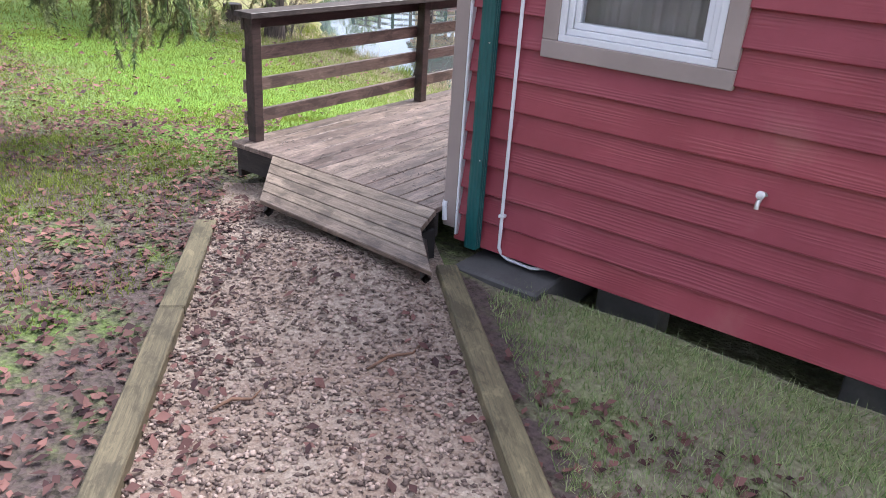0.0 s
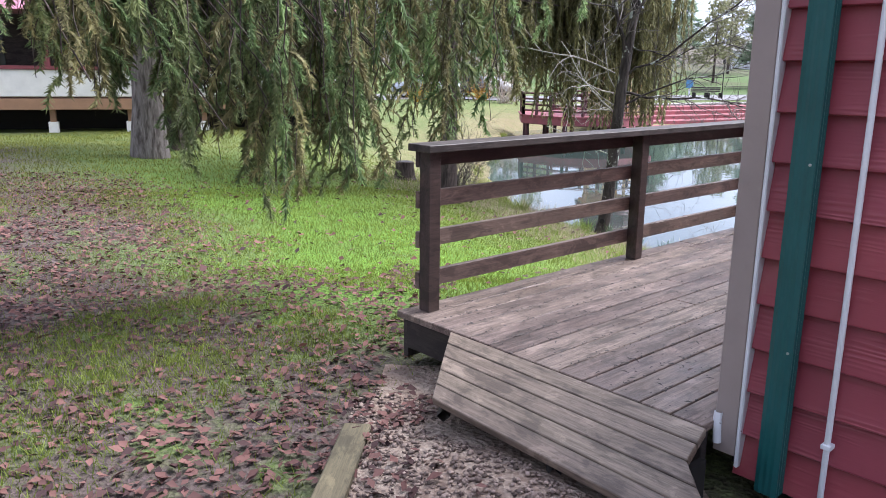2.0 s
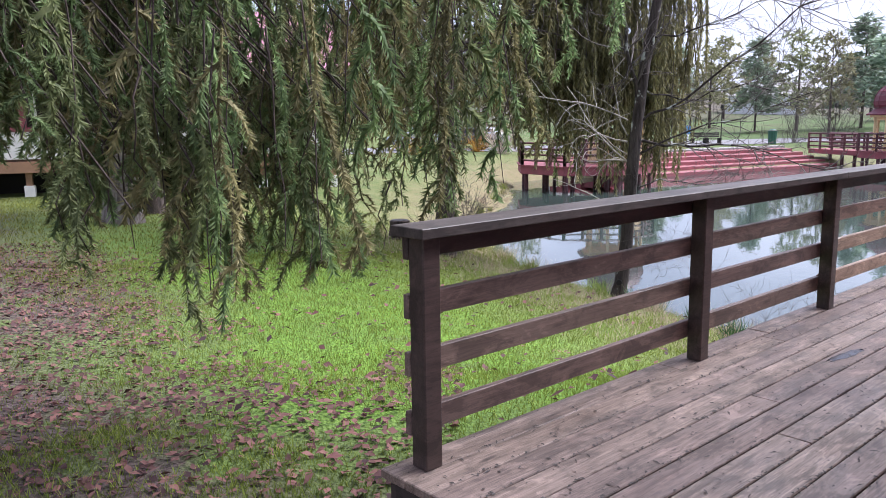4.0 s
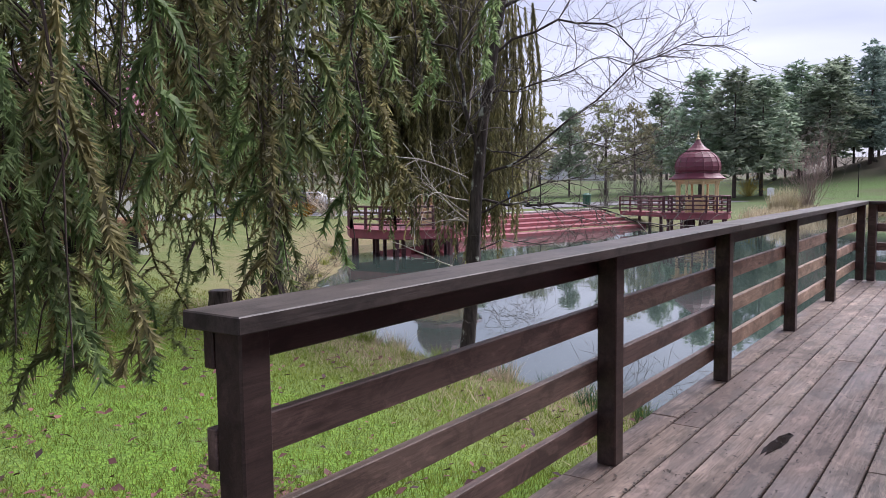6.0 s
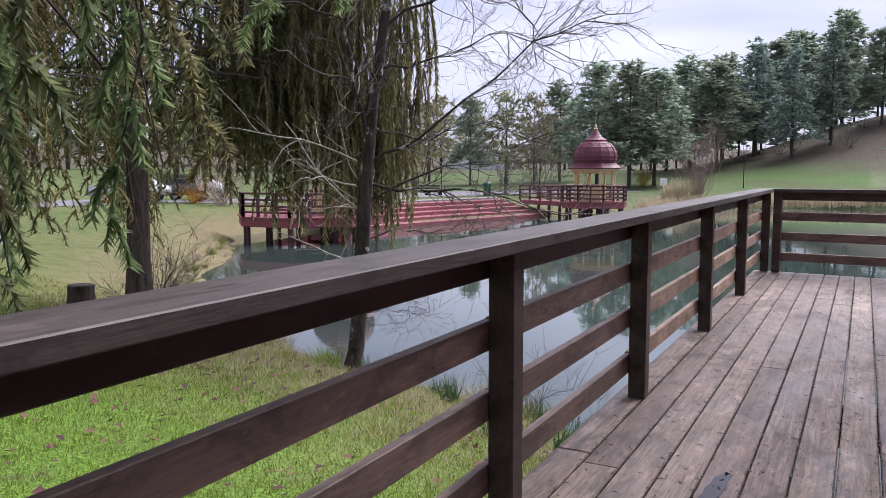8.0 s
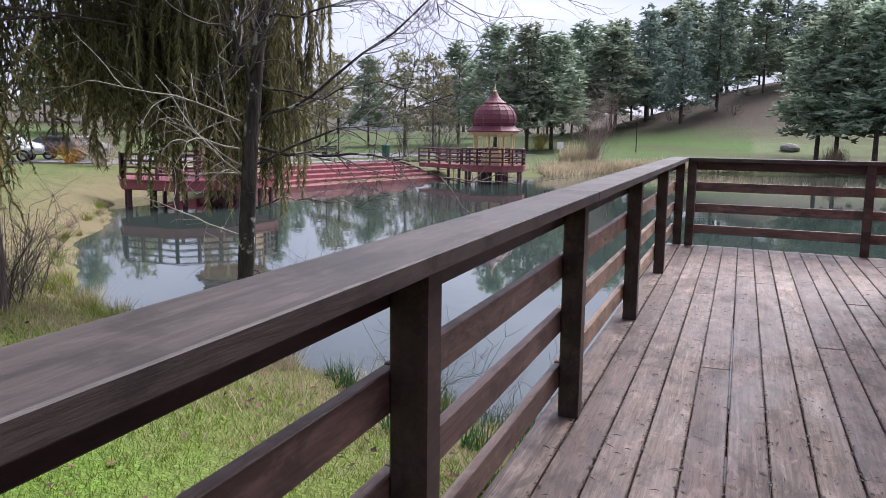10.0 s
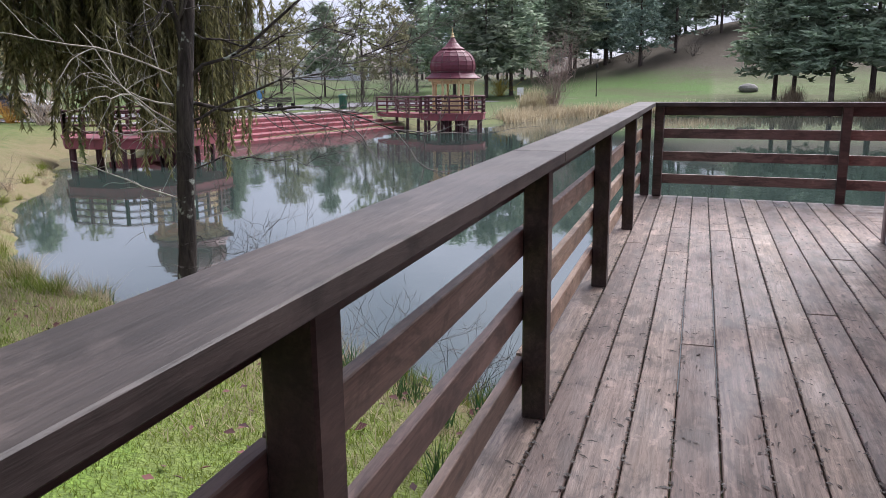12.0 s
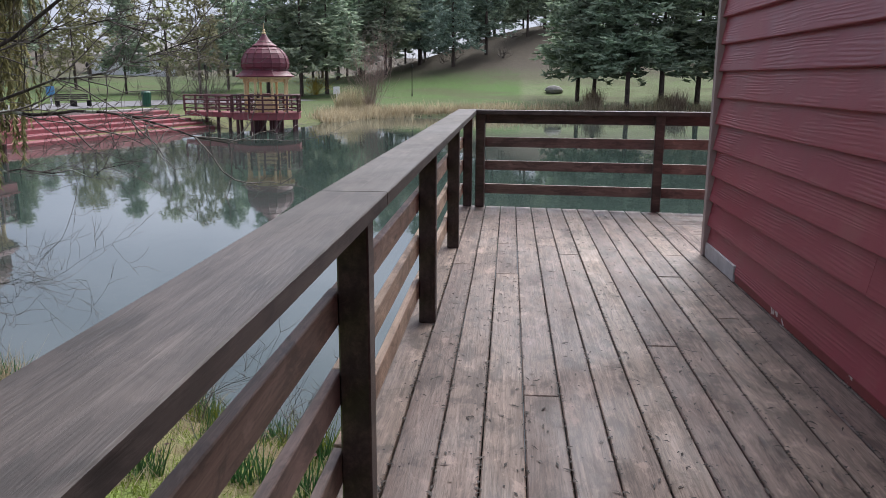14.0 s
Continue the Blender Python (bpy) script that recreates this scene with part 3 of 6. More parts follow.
part("foot_board", box(HOUSE_X - 0.024, HOUSE_X + 0.01, HOUSE_Y + 0.1, HOUSE_Y1 - 0.05, 0.001, 0.085, 0.002), M_PEEL, wall_w, m=pose(HOUSE_X + 0.004, HOUSE_Y1 - 0.04, 0, 0, 0, -90).inverted())


def structure(name, bm, mat, label, category):
    ob = part(name, bm, mat, None)
    return tagged(ob, label, category, kind="structure")


structure("wall_north", box(HOUSE_X + 0.152, HOUSE_X1, HOUSE_Y1 - 0.15, HOUSE_Y1, -0.02, Z_TOP), M_RED, "red painted back wall of the house", "wall")
structure("wall_east", box(HOUSE_X1 + 0.002, HOUSE_X1 + 0.15, HOUSE_Y, HOUSE_Y1, Z_SID, Z_TOP), M_RED, "red painted far wall of the house", "wall")
structure("floor", box(HOUSE_X + 0.16, HOUSE_X1, HOUSE_Y + 0.16, HOUSE_Y1 - 0.16, -0.2, -0.02), M_BLACK, "near-black floor closing the house", "floor")
# unseen roof added to close the house; its overhang shades wall and deck
bm = bmesh.new()
rv = [bm.verts.new(p) for p in ((HOUSE_X - 0.35, HOUSE_Y - 0.3, Z_TOP), (HOUSE_X1 + 0.4, HOUSE_Y - 0.3, Z_TOP), (HOUSE_X1 + 0.4, HOUSE_Y1 + 0.4, Z_TOP), (HOUSE_X - 0.35, HOUSE_Y1 + 0.4, Z_TOP),
                                (HOUSE_X + 4.5, HOUSE_Y - 0.3, Z_TOP + 2.0), (HOUSE_X + 4.5, HOUSE_Y1 + 0.4, Z_TOP + 2.0))]
for f in ((3, 2, 1, 0), (0, 1, 4), (2, 3, 5), (1, 2, 5, 4), (3, 0, 4, 5)):
    bm.faces.new([rv[i] for i in f])
structure("roof", bm, M_MAROON, "unseen maroon gabled roof added to close the house", "roof")

# corner boards, pipes and the end wall's fittings
structure("trim_5", box(HOUSE_X - 0.036, HOUSE_X - 0.0065, HOUSE_Y1 - 0.75, HOUSE_Y1 - 0.06, 0.002, 0.10, 0.002), M_PALE, "bare white board patch at the wall foot", "trim")
structure("trim_1", box(HOUSE_X - 0.044, HOUSE_X + 0.045, HOUSE_Y - 0.046, HOUSE_Y - 0.002, -0.13, Z_TOP, 0.003), M_TRIM, "taupe painted corner board of the house", "trim")
structure("trim_2", box(HOUSE_X - 0.046, HOUSE_X - 0.001, HOUSE_Y - 0.001, HOUSE_Y + 0.09, 0.004, Z_TOP, 0.003), M_TRIM, "taupe painted corner board of the house", "trim")
structure("trim_3", box(HOUSE_X - 0.048, HOUSE_X + 0.06, HOUSE_Y1 - 0.042, HOUSE_Y1 + 0.02, 0.002, Z_TOP, 0.003), M_TRIM, "weathered brown corner board at the far corner", "trim")
structure("trim_4", box(HOUSE_X + 0.048, HOUSE_X + 0.064, HOUSE_Y - 0.050, HOUSE_Y - 0.003, -0.17, Z_TOP, 0.004), M_WHITE, "white painted strip beside the corner board", "trim")


def downspout():
    ob = base("downspout", "dark green ribbed metal downspout on the house corner", "downspout")
    bm = bmesh.new()
    prof = []
    for i in range(28):
        a = 2 * math.pi * i / 28
        r = 0.040 + (0.002 if i % 2 else -0.001)
        sx = max(-1, min(1, 1.25 * math.cos(a)))
        sy = max(-1, min(1, 1.25 * math.sin(a)))
        prof.append((sx * r, sy * r * 0.8))
    rings = [[bm.verts.new((HOUSE_X + 0.198 + x, HOUSE_Y - 0.067 + y, z)) for x, y in prof] for z in (-0.2, Z_TOP)]
    for j in range(28):
        bm.faces.new((rings[0][j], rings[0][(j + 1) % 28], rings[1][(j + 1) % 28], rings[1][j]))
    part("pipe", bm, M_GREEN, ob)
    for z in (0.35, 1.0, 1.9):
        part("screw", lathe([(0.005, 0), (0.005, 0.003), (0.003, 0.005)], 8), M_CHROME, ob, m=pose(HOUSE_X + 0.225, HOUSE_Y - 0.100, z, 90))


downspout()
cond = base("conduit", "white plastic conduit bent under the house wall", "conduit")
arc = [(HOUSE_X + 0.370 + 0.07 * (1 - math.cos(a)), HOUSE_Y - 0.042 + 0.03 * math.sin(a), -0.16 - 0.07 * math.sin(a)) for a in np.linspace(0, math.pi / 2, 7)]
V, F = pipe([(HOUSE_X + 0.370, HOUSE_Y - 0.042, Z_TOP), (HOUSE_X + 0.370, HOUSE_Y - 0.042, 1.0), *arc, (HOUSE_X + 0.58, HOUSE_Y - 0.01, -0.235), (HOUSE_X + 0.68, HOUSE_Y + 0.1, -0.24)], 0.0105, 10)
child("tube", mesh_from("tube", V, F, M_WHITE, True), cond)
for z in (0.03, 2.2):
    part("clip", box(HOUSE_X + 0.354, HOUSE_X + 0.388, HOUSE_Y - 0.059, HOUSE_Y - 0.02, z, z + 0.018, 0.002), M_WHITE, cond)
pipe2 = base("drain_pipe", "short white pipe stub at the deck edge", "pipe")
V, F = pipe([(HOUSE_X - 0.03, HOUSE_Y - 0.05, 0.03), (HOUSE_X - 0.03, HOUSE_Y - 0.055, 0.0), (HOUSE_X - 0.02, HOUSE_Y - 0.06, -0.09)], 0.016, 10)
child("tube", mesh_from("tube", V, F, M_WHITE, True), pipe2)

tap = base("garden_tap", "small brass garden tap on the red wall", "tap", pose(-0.806, HOUSE_Y - 0.022, 0.528))
V, F = pipe([(0, 0.03, 0), (0, -0.05, 0), (0.0, -0.075, -0.015), (0, -0.08, -0.045)], 0.011, 8)
child("spout", mesh_from("spout", V, F, M_CHROME, True), tap)
part("flange", lathe([(0.020, 0), (0.020, 0.006)], 12), M_CHROME, tap, m=pose(0, 0.002, 0, 90))
bm = lathe([(0.004, 0), (0.004, 0.012), (0.018, 0.014), (0.021, 0.02), (0.008, 0.024)], 10)
part("handle", bm, M_CHROME, tap, m=pose(0, -0.045, 0.008, 60))

win = base("window_1", "white sash window with taupe casing and drawn curtain", "window", kind="structure")
F0, F1 = WX0 - 0.088, WX1 + 0.088
part("casing_bottom", box(F0, F1, HOUSE_Y - 0.045, HOUSE_Y + 0.02, WZ0 - 0.09, WZ0, 0.004), M_TRIM, win)
part("casing_top", box(F0, F1, HOUSE_Y - 0.045, HOUSE_Y + 0.02, WZ1, WZ1 + 0.09, 0.004), M_TRIM, win)
part("casing_side", box(F0, WX0, HOUSE_Y - 0.043, HOUSE_Y + 0.02, WZ0 + 0.001, WZ1 - 0.001, 0.004), M_TRIM, win)
part("casing_side", box(WX1, F1, HOUSE_Y - 0.043, HOUSE_Y + 0.02, WZ0 + 0.001, WZ1 - 0.001, 0.004), M_TRIM, win)
for inset, yo, w in ((0.0, -0.036, 0.034), (0.036, -0.022, 0.030), (0.068, -0.008, 0.03)):
    x0, x1, z0, z1 = WX0 + inset, WX1 - inset, WZ0 + inset, WZ1 - inset
    bm = box(x0, x1, HOUSE_Y + yo, HOUSE_Y + 0.05, z0, z0 + w, 0.003)
    box(x0, x1, HOUSE_Y + yo, HOUSE_Y + 0.05, z1 - w, z1, 0.003, bm=bm)
    box(x0, x0 + w, HOUSE_Y + yo, HOUSE_Y + 0.05, z0 + w, z1 - w, 0.003, bm=bm)
    box(x1 - w, x1, HOUSE_Y + yo, HOUSE_Y + 0.05, z0 + w, z1 - w, 0.003, bm=bm)
    part("sash", bm, M_WHITE, win)
pn = part("pane", box(WX0 + 0.09, WX1 - 0.09, HOUSE_Y + 0.012, HOUSE_Y + 0.016, WZ0 + 0.09, WZ1 - 0.09), M_GLASS, win)
pn.visible_shadow = False
bm = bmesh.new()
n = 60
cv = [[bm.verts.new((WX0 + 0.02 + (WX1 - WX0 - 0.04) * i / n, HOUSE_Y + 0.10 + 0.012 * math.sin(i * 0.9) + 0.006 * math.sin(i * 2.3), z)) for i in range(n + 1)] for z in (WZ0 + 0.01, WZ1)]
for i in range(n):
    bm.faces.new((cv[0][i], cv[0][i + 1], cv[1][i + 1], cv[1][i]))
cur = part("curtain", bm, M_CURTAIN, None, smooth=True)
tagged(cur, "grey curtain drawn behind the window glass", "curtain")

slab = structure("foundation_slab", box(HOUSE_X + 0.17, HOUSE_X + 0.74, HOUSE_Y - 0.22, HOUSE_Y + 0.7, -0.55, -0.272, 0.015), M_SLAB, "dark concrete footing slab under the house corner", "slab")
for i, xx in enumerate((HOUSE_X + 1.05, -0.1, 2.0)):
    pr = base("block_pier", "grey concrete block pier under the house", "pier", pose(xx, HOUSE_Y + 0.45, -0.75), "house piers")
    part("block", box(-0.2, 0.2, -0.1, 0.1, 0.0, 0.35, 0.008), M_CONC, pr)
    part("block", box(-0.2, 0.2, -0.1, 0.1, 0.352, 0.54, 0.008), M_CONC, pr)

# ---- far bank: terrace, gazebos, walkway ----
def terrace_steps():
    a, b = Vector((-25.3, 36.2)), Vector((-21.5, 52.0))
    d = (b - a).normalized()
    ang = math.degrees(math.atan2(d.y, d.x))
    L = (b - a).length
    ob = base("terrace_steps", "long flight of red painted steps down to the pond", "steps", pose(a.x, a.y, 0, 0, 0, ang))
    for i in range(5):
        z = -1.62 + 0.20 * i
        part("step", box(-0.3 - 0.2 * i, L + 0.2 * i, 0.95 * i, 0.95 * i + 1.6, z - 0.7, z, 0.02), M_PINK, ob)
    part("coping", box(-1.2, L + 1.2, 4.72, 5.5, -0.84, -0.70, 0.02), M_STONE, ob, "pale stone coping")
    return ob


terrace_steps()


def rail_run(parent, a, b, z, n, hgt=0.95):
    """Posts and four rails from a to b, as parts of parent."""
    a, b = Vector((*a, z)), Vector((*b, z))
    for i in range(n + 1):
        p = a.lerp(b, i / n)
        part("post", box(p.x - 0.05, p.x + 0.05, p.y - 0.05, p.y + 0.05, z, z + hgt), M_DARKRED, parent)
    for k in range(4):
        zz = z + 0.2 + k * (hgt - 0.2) / 3
        V, F = tubes([([a + Vector((0, 0, zz - z)), b + Vector((0, 0, zz - z))], [0.045, 0.045])], 4)
        child("rail", mesh_from("rail", V, F, M_DARKRED), parent)


M_DARKRED = plain("dark_red_stain", (0.085, 0.03, 0.035), 0.6, 0.2, 3)


def gazebo(label, x, y, turn, rp, gap=(), shift=(0.0, 0.0)):
    """An octagonal pavilion with a ribbed onion dome, on a railed platform on piles; shift moves the platform aside."""
    g = base("gazebo", label, "gazebo", pose(x, y, 0, 0, 0, turn), "pond gazebos")
    zf, q, (ox, oy) = -0.72, math.pi / 8, shift
    part("platform", lathe([(rp - 0.06, zf - 0.40), (rp - 0.01, zf - 0.38), (rp - 0.01, zf - 0.06), (rp + 0.06, zf - 0.05), (rp + 0.06, zf)], 8, q), M_PINK, g, m=pose(ox, oy, 0))
    for i in range(8):
        a = 2 * math.pi * i / 8 + q
        c, s = math.cos(a), math.sin(a)
        part("stilt", lathe([(0.10, -3.2), (0.09, zf - 0.41)], 8), M_DARKRED, g, m=pose(ox + c * (rp - 0.3), oy + s * (rp - 0.3), 0))
        part("stilt", lathe([(0.10, -3.2), (0.09, zf - 0.41)], 8), M_DARKRED, g, m=pose(ox + c * (rp - 1.3), oy + s * (rp - 1.3), 0))
        part("column", lathe([(0.10, zf), (0.10, zf + 0.12), (0.075, zf + 0.16), (0.07, 0.86), (0.11, 0.98), (0.11, 1.10)], 8), M_CREAM, g, m=pose(c * 1.2, s * 1.2, 0))
        a2 = a + 2 * math.pi / 8
        if i not in gap:
            rail_run(g, (ox + rp * c * 0.97, oy + rp * s * 0.97), (ox + rp * math.cos(a2) * 0.97, oy + rp * math.sin(a2) * 0.97), zf, max(2, round(rp)))
        if i % 2:
            part("bench", box(-0.40, 0.40, 0.80, 1.06, zf + 0.36, zf + 0.44, 0.01), M_CREAM, g, m=pose(0, 0, 0, 0, 0, math.degrees(a + q) - 90))
            part("bench_back", box(-0.40, 0.40, 1.06, 1.11, zf + 0.02, zf + 0.78, 0.01), M_CREAM, g, m=pose(0, 0, 0, 0, 0, math.degrees(a + q) - 90))
        part("bracket", box(-0.34, 0.34, 1.10, 1.16, 0.94, 1.10, 0.02), M_CREAM, g, m=pose(0, 0, 0, 0, 0, math.degrees(a + q) - 90))
    part("frieze", lathe([(1.10, 1.10), (1.48, 1.10), (1.50, 1.25), (1.10, 1.25)], 8, q), M_CREAM, g)
    part("eave", lathe([(1.40, 1.24), (1.68, 1.22), (1.70, 1.28), (1.46, 1.42), (1.30, 1.58), (1.24, 1.60)], 8, q), M_MAROON, g)
    part("band", lathe([(1.26, 1.58), (1.33, 1.60), (1.33, 1.66), (1.26, 1.68)], 8, q), M_DARKRED, g)
    prof = [(1.24, 1.62), (1.32, 1.76), (1.34, 1.98), (1.29, 2.24), (1.16, 2.50), (0.94, 2.72), (0.62, 2.90)]
    part("dome", lathe(prof, 16, q), M_MAROON, g)
    for i in range(16):
        a = 2 * math.pi * i / 16 + q
        k = 0.026 if i % 2 == 0 else 0.014
        V, F = tubes([([(r * 1.003 * math.cos(a), r * 1.003 * math.sin(a), z) for r, z in prof], [k] * len(prof))], 5)
        child("rib", mesh_from("rib", V, F, M_MAROON, True), g)
    for r, z in prof[1:6]:
        V, F = tubes([([((r + 0.004) * math.cos(t), (r + 0.004) * math.sin(t), z) for t in np.linspace(q, q + 2 * math.pi, 17)], [0.011] * 17)], 4)
        child("seam", mesh_from("seam", V, F, M_MAROON), g)
    part("cap", lathe([(0.60, 2.88), (0.70, 2.90), (0.70, 2.94), (0.50, 3.06), (0.32, 3.24), (0.17, 3.46), (0.10, 3.58)], 16, q), M_MAROON, g)
    part("finial", lathe([(0.10, 3.57), (0.13, 3.62), (0.05, 3.70), (0.08, 3.78), (0.03, 3.86), (0.008, 4.18)], 8), M_CREAM, g)
    return g


gazebo("octagonal cream gazebo with maroon onion dome over the pond", -17.75, 50.4, 10, 2.0, (3,))
gazebo("octagonal gazebo on a wide railed platform behind spruces", -23.2, 31.95, 0, 3.2, (3,), (-1.12, -0.77))


def walkway(label, a, b, w, z, n):
    a, b = Vector(a), Vector(b)
    L = (b - a).length
    ob = base("walkway", label, "walkway", pose(a.x, a.y, z, 0, 0, math.degrees(math.atan2(b.y - a.y, b.x - a.x))))
    part("floor", box(0, L, -w / 2, w / 2, -0.28, 0, 0.01), M_PINK, ob)
    for s in (-1, 1):
        rail_run(ob, (0, s * w / 2), (L, s * w / 2), 0.0, n)
    for i in range(3):
        part("stilt", lathe([(0.1, -2.3), (0.1, -0.29)], 8), M_DARKRED, ob, m=pose(L * (0.25 + 0.25 * i), 0, 0))


walkway("red railed walkway from the terrace to the gazebo", (-23.3, 53.6), (-19.55, 51.3), 1.5, -0.8, 4)
walkway("red railed walkway from the bank to the platform", (-28.6, 37.6), (-24.3, 34.2), 1.6, -0.8, 4)


# ---- foliage ----
def foliage_material(name, dark, light, rough=0.6, glow=0.0, strands=False):
    k = Nodes(name, rough, 0.0, 0.3)
    isl = k.n.new("ShaderNodeNewGeometry").outputs["Random Per Island"]
    p = k.coords((1, 1, 1), 30)
    c = k.mix(isl, dark, light)
    c = k.mix(k.ramp(k.noise(p, 0.7, 3), 0.4, 0.65, 0, 0.5), c, tuple(0.55 * a + 0.1 * b for a, b in zip(dark, light)))
    if strands:
        st = k.noise(k.coords((9, 9, 0.9), 30), 1.0, 3, 0.6)
        c = k.mix(k.ramp(st, 0.38, 0.54, 0.55, 0.0), c, tuple(0.45 * a for a in dark))
        c = k.mix(k.ramp(st, 0.56, 0.72, 0.0, 0.5), c, tuple(min(1.0, 1.25 * b) for b in light))
    c = k.hue(c, 0.25, 0.18)
    k.b.inputs["Subsurface Weight"].default_value = 0.0
    if glow:
        k.b.inputs["Transmission Weight"].default_value = 0.0
    m = k.done(c)
    if glow:
        tr = k.n.new("ShaderNodeBsdfTranslucent")
        k.l.new(c, tr.inputs[0])
        ms = k.n.new("ShaderNodeMixShader")
        ms.inputs[0].default_value = glow
        out = k.n["Material Output"]
        k.l.new(k.b.outputs[0], ms.inputs[1])
        k.l.new(tr.outputs[0], ms.inputs[2])
        k.l.new(ms.outputs[0], out.inputs["Surface"])
    return m


def bark_material(name, dark, light, lichen=0.0):
    k = Nodes(name, 0.9, 0.0, 0.2)
    p = k.coords((9, 9, 1.8), 10)
    a, b = k.noise(p, 1.6, 6, 0.65, 0.6), k.noise(k.coords((1, 1, 1), 10), 3.5, 4, 0.6)
    c = k.mix(k.ramp(a, 0.35, 0.65), dark, light)
    if lichen:
        c = k.mix(k.math("MULTIPLY", k.ramp(b, 0.56, 0.62), lichen), c, (0.42, 0.44, 0.38))
    k.bump(a, 0.9, 0.03)
    return k.done(c)


M_NEEDLE = foliage_material("spruce_needles", (0.12, 0.175, 0.075), (0.46, 0.57, 0.25), 0.55, 0.55, True)
M_NEEDLE2 = foliage_material("weeping_spruce_needles", (0.18, 0.165, 0.075), (0.58, 0.53, 0.22), 0.6, 0.5, True)
M_NEEDLE3 = foliage_material("brown_weeping_needles", (0.125, 0.12, 0.06), (0.46, 0.42, 0.19), 0.6, 0.45, True)
M_PINE = foliage_material("blue_green_pine", (0.17, 0.23, 0.155), (0.46, 0.54, 0.40), 0.6, 0.45)
M_SPRU = foliage_material("blue_green_far_spruce", (0.12, 0.175, 0.14), (0.39, 0.49, 0.40), 0.6, 0.3)
M_OLIVE = foliage_material("budding_twigs", (0.22, 0.22, 0.12), (0.42, 0.42, 0.24), 0.8, 0.3)
M_TWIGS = foliage_material("pale_red_twigs", (0.34, 0.26, 0.22), (0.60, 0.50, 0.44), 0.8, 0.3)
M_YELLOW = foliage_material("forsythia_bloom", (0.35, 0.20, 0.02), (0.65, 0.42, 0.06), 0.7, 0.2)
M_REED = foliage_material("dry_reeds", (0.30, 0.235, 0.155), (0.66, 0.56, 0.41), 0.8, 0.45)
M_BLADE = foliage_material("grass_blades", (0.095, 0.125, 0.018), (0.29, 0.335, 0.058), 0.6, 0.4)
# straw-green, with extra brightness in the colour against the house's shadow
M_BLADE2 = foliage_material("lightened_straw_green_blades", (0.12, 0.21, 0.06), (0.52, 0.58, 0.28), 0.6, 0.35)
M_DAFF = foliage_material("bulb_leaves", (0.03, 0.085, 0.03), (0.09, 0.19, 0.06), 0.5, 0.25)
M_LEAF = foliage_material("fallen_leaves", (0.038, 0.019, 0.020), (0.25, 0.125, 0.10), 0.75, 0.1)
M_PEB = foliage_material("gravel_stones", (0.085, 0.060, 0.048), (0.54, 0.43, 0.34), 0.75)
M_BARK = bark_material("grey_brown_bark", (0.075, 0.06, 0.052), (0.27, 0.235, 0.215))
M_BARKD = bark_material("dark_spruce_bark", (0.035, 0.028, 0.025), (0.13, 0.10, 0.09))
M_BIRCH = bark_material("lichened_dark_bark", (0.022, 0.018, 0.016), (0.085, 0.070, 0.062), 0.95)
M_TWIG = plain("bare_twig", (0.10, 0.085, 0.075), 0.85, 0.3, 8)
M_STICK = plain("brown_stick_bark", (0.17, 0.095, 0.06), 0.85, 0.3, 8)
M_PALETWIG = plain("pale_dead_twig", (0.36, 0.33, 0.28), 0.85, 0.3, 8)


def needle_shoot(rs, pts, step, length, width, count, along=0.62):
    """Thin triangles round a polyline."""
    pts = np.asarray(pts, float)
    seg = np.linalg.norm(np.diff(pts, axis=0), axis=1)
    cum = np.concatenate([[0], np.cumsum(seg)])
    s = np.repeat(np.arange(0, cum[-1], step), count)
    s = s + rs.uniform(-step, step, len(s)) * 0.5
    s = np.clip(s, 0, cum[-1])
    P = np.stack([np.interp(s, cum, pts[:, k]) for k in range(3)], -1)
    s2 = np.clip(s + 0.02, 0, cum[-1] + 0.02)
    T = np.stack([np.interp(np.minimum(s2, cum[-1]), cum, pts[:, k]) for k in range(3)], -1) - P
    T[np.linalg.norm(T, axis=1) < 1e-6] = (0, 0, -1)
    T /= np.linalg.norm(T, axis=1)[:, None]
    R = rs.normal(size=P.shape)
    R -= (R * T).sum(1)[:, None] * T
    R /= np.linalg.norm(R, axis=1)[:, None] + 1e-9
    D = along * T + math.sqrt(1 - along * along) * R
    S = np.cross(D, rs.normal(size=P.shape))
    S /= np.linalg.norm(S, axis=1)[:, None] + 1e-9
    ln = length * rs.uniform(0.7, 1.15, len(s))[:, None]
    V = np.stack([P - S * width / 2, P + S * width / 2, P + D * ln], 1).reshape(-1, 3)
    return V


def shoot(rs, pts, r, step, length, width, count, along=0.62):
    """A bottle-brush shoot: a tapered core along a polyline with needles round it, as loose triangles."""
    pts = np.asarray(pts, float)
    rad = r * np.linspace(1.0, 0.35, len(pts)) * rs.uniform(0.75, 1.2, len(pts))
    V, F = tubes([(pts, rad)], 3)
    core = np.concatenate([V[F[:, (0, 1, 2)]], V[F[:, (0, 2, 3)]]]).reshape(-1, 3)
    return np.concatenate([core, needle_shoot(rs, pts, step, length, width, count, along)])


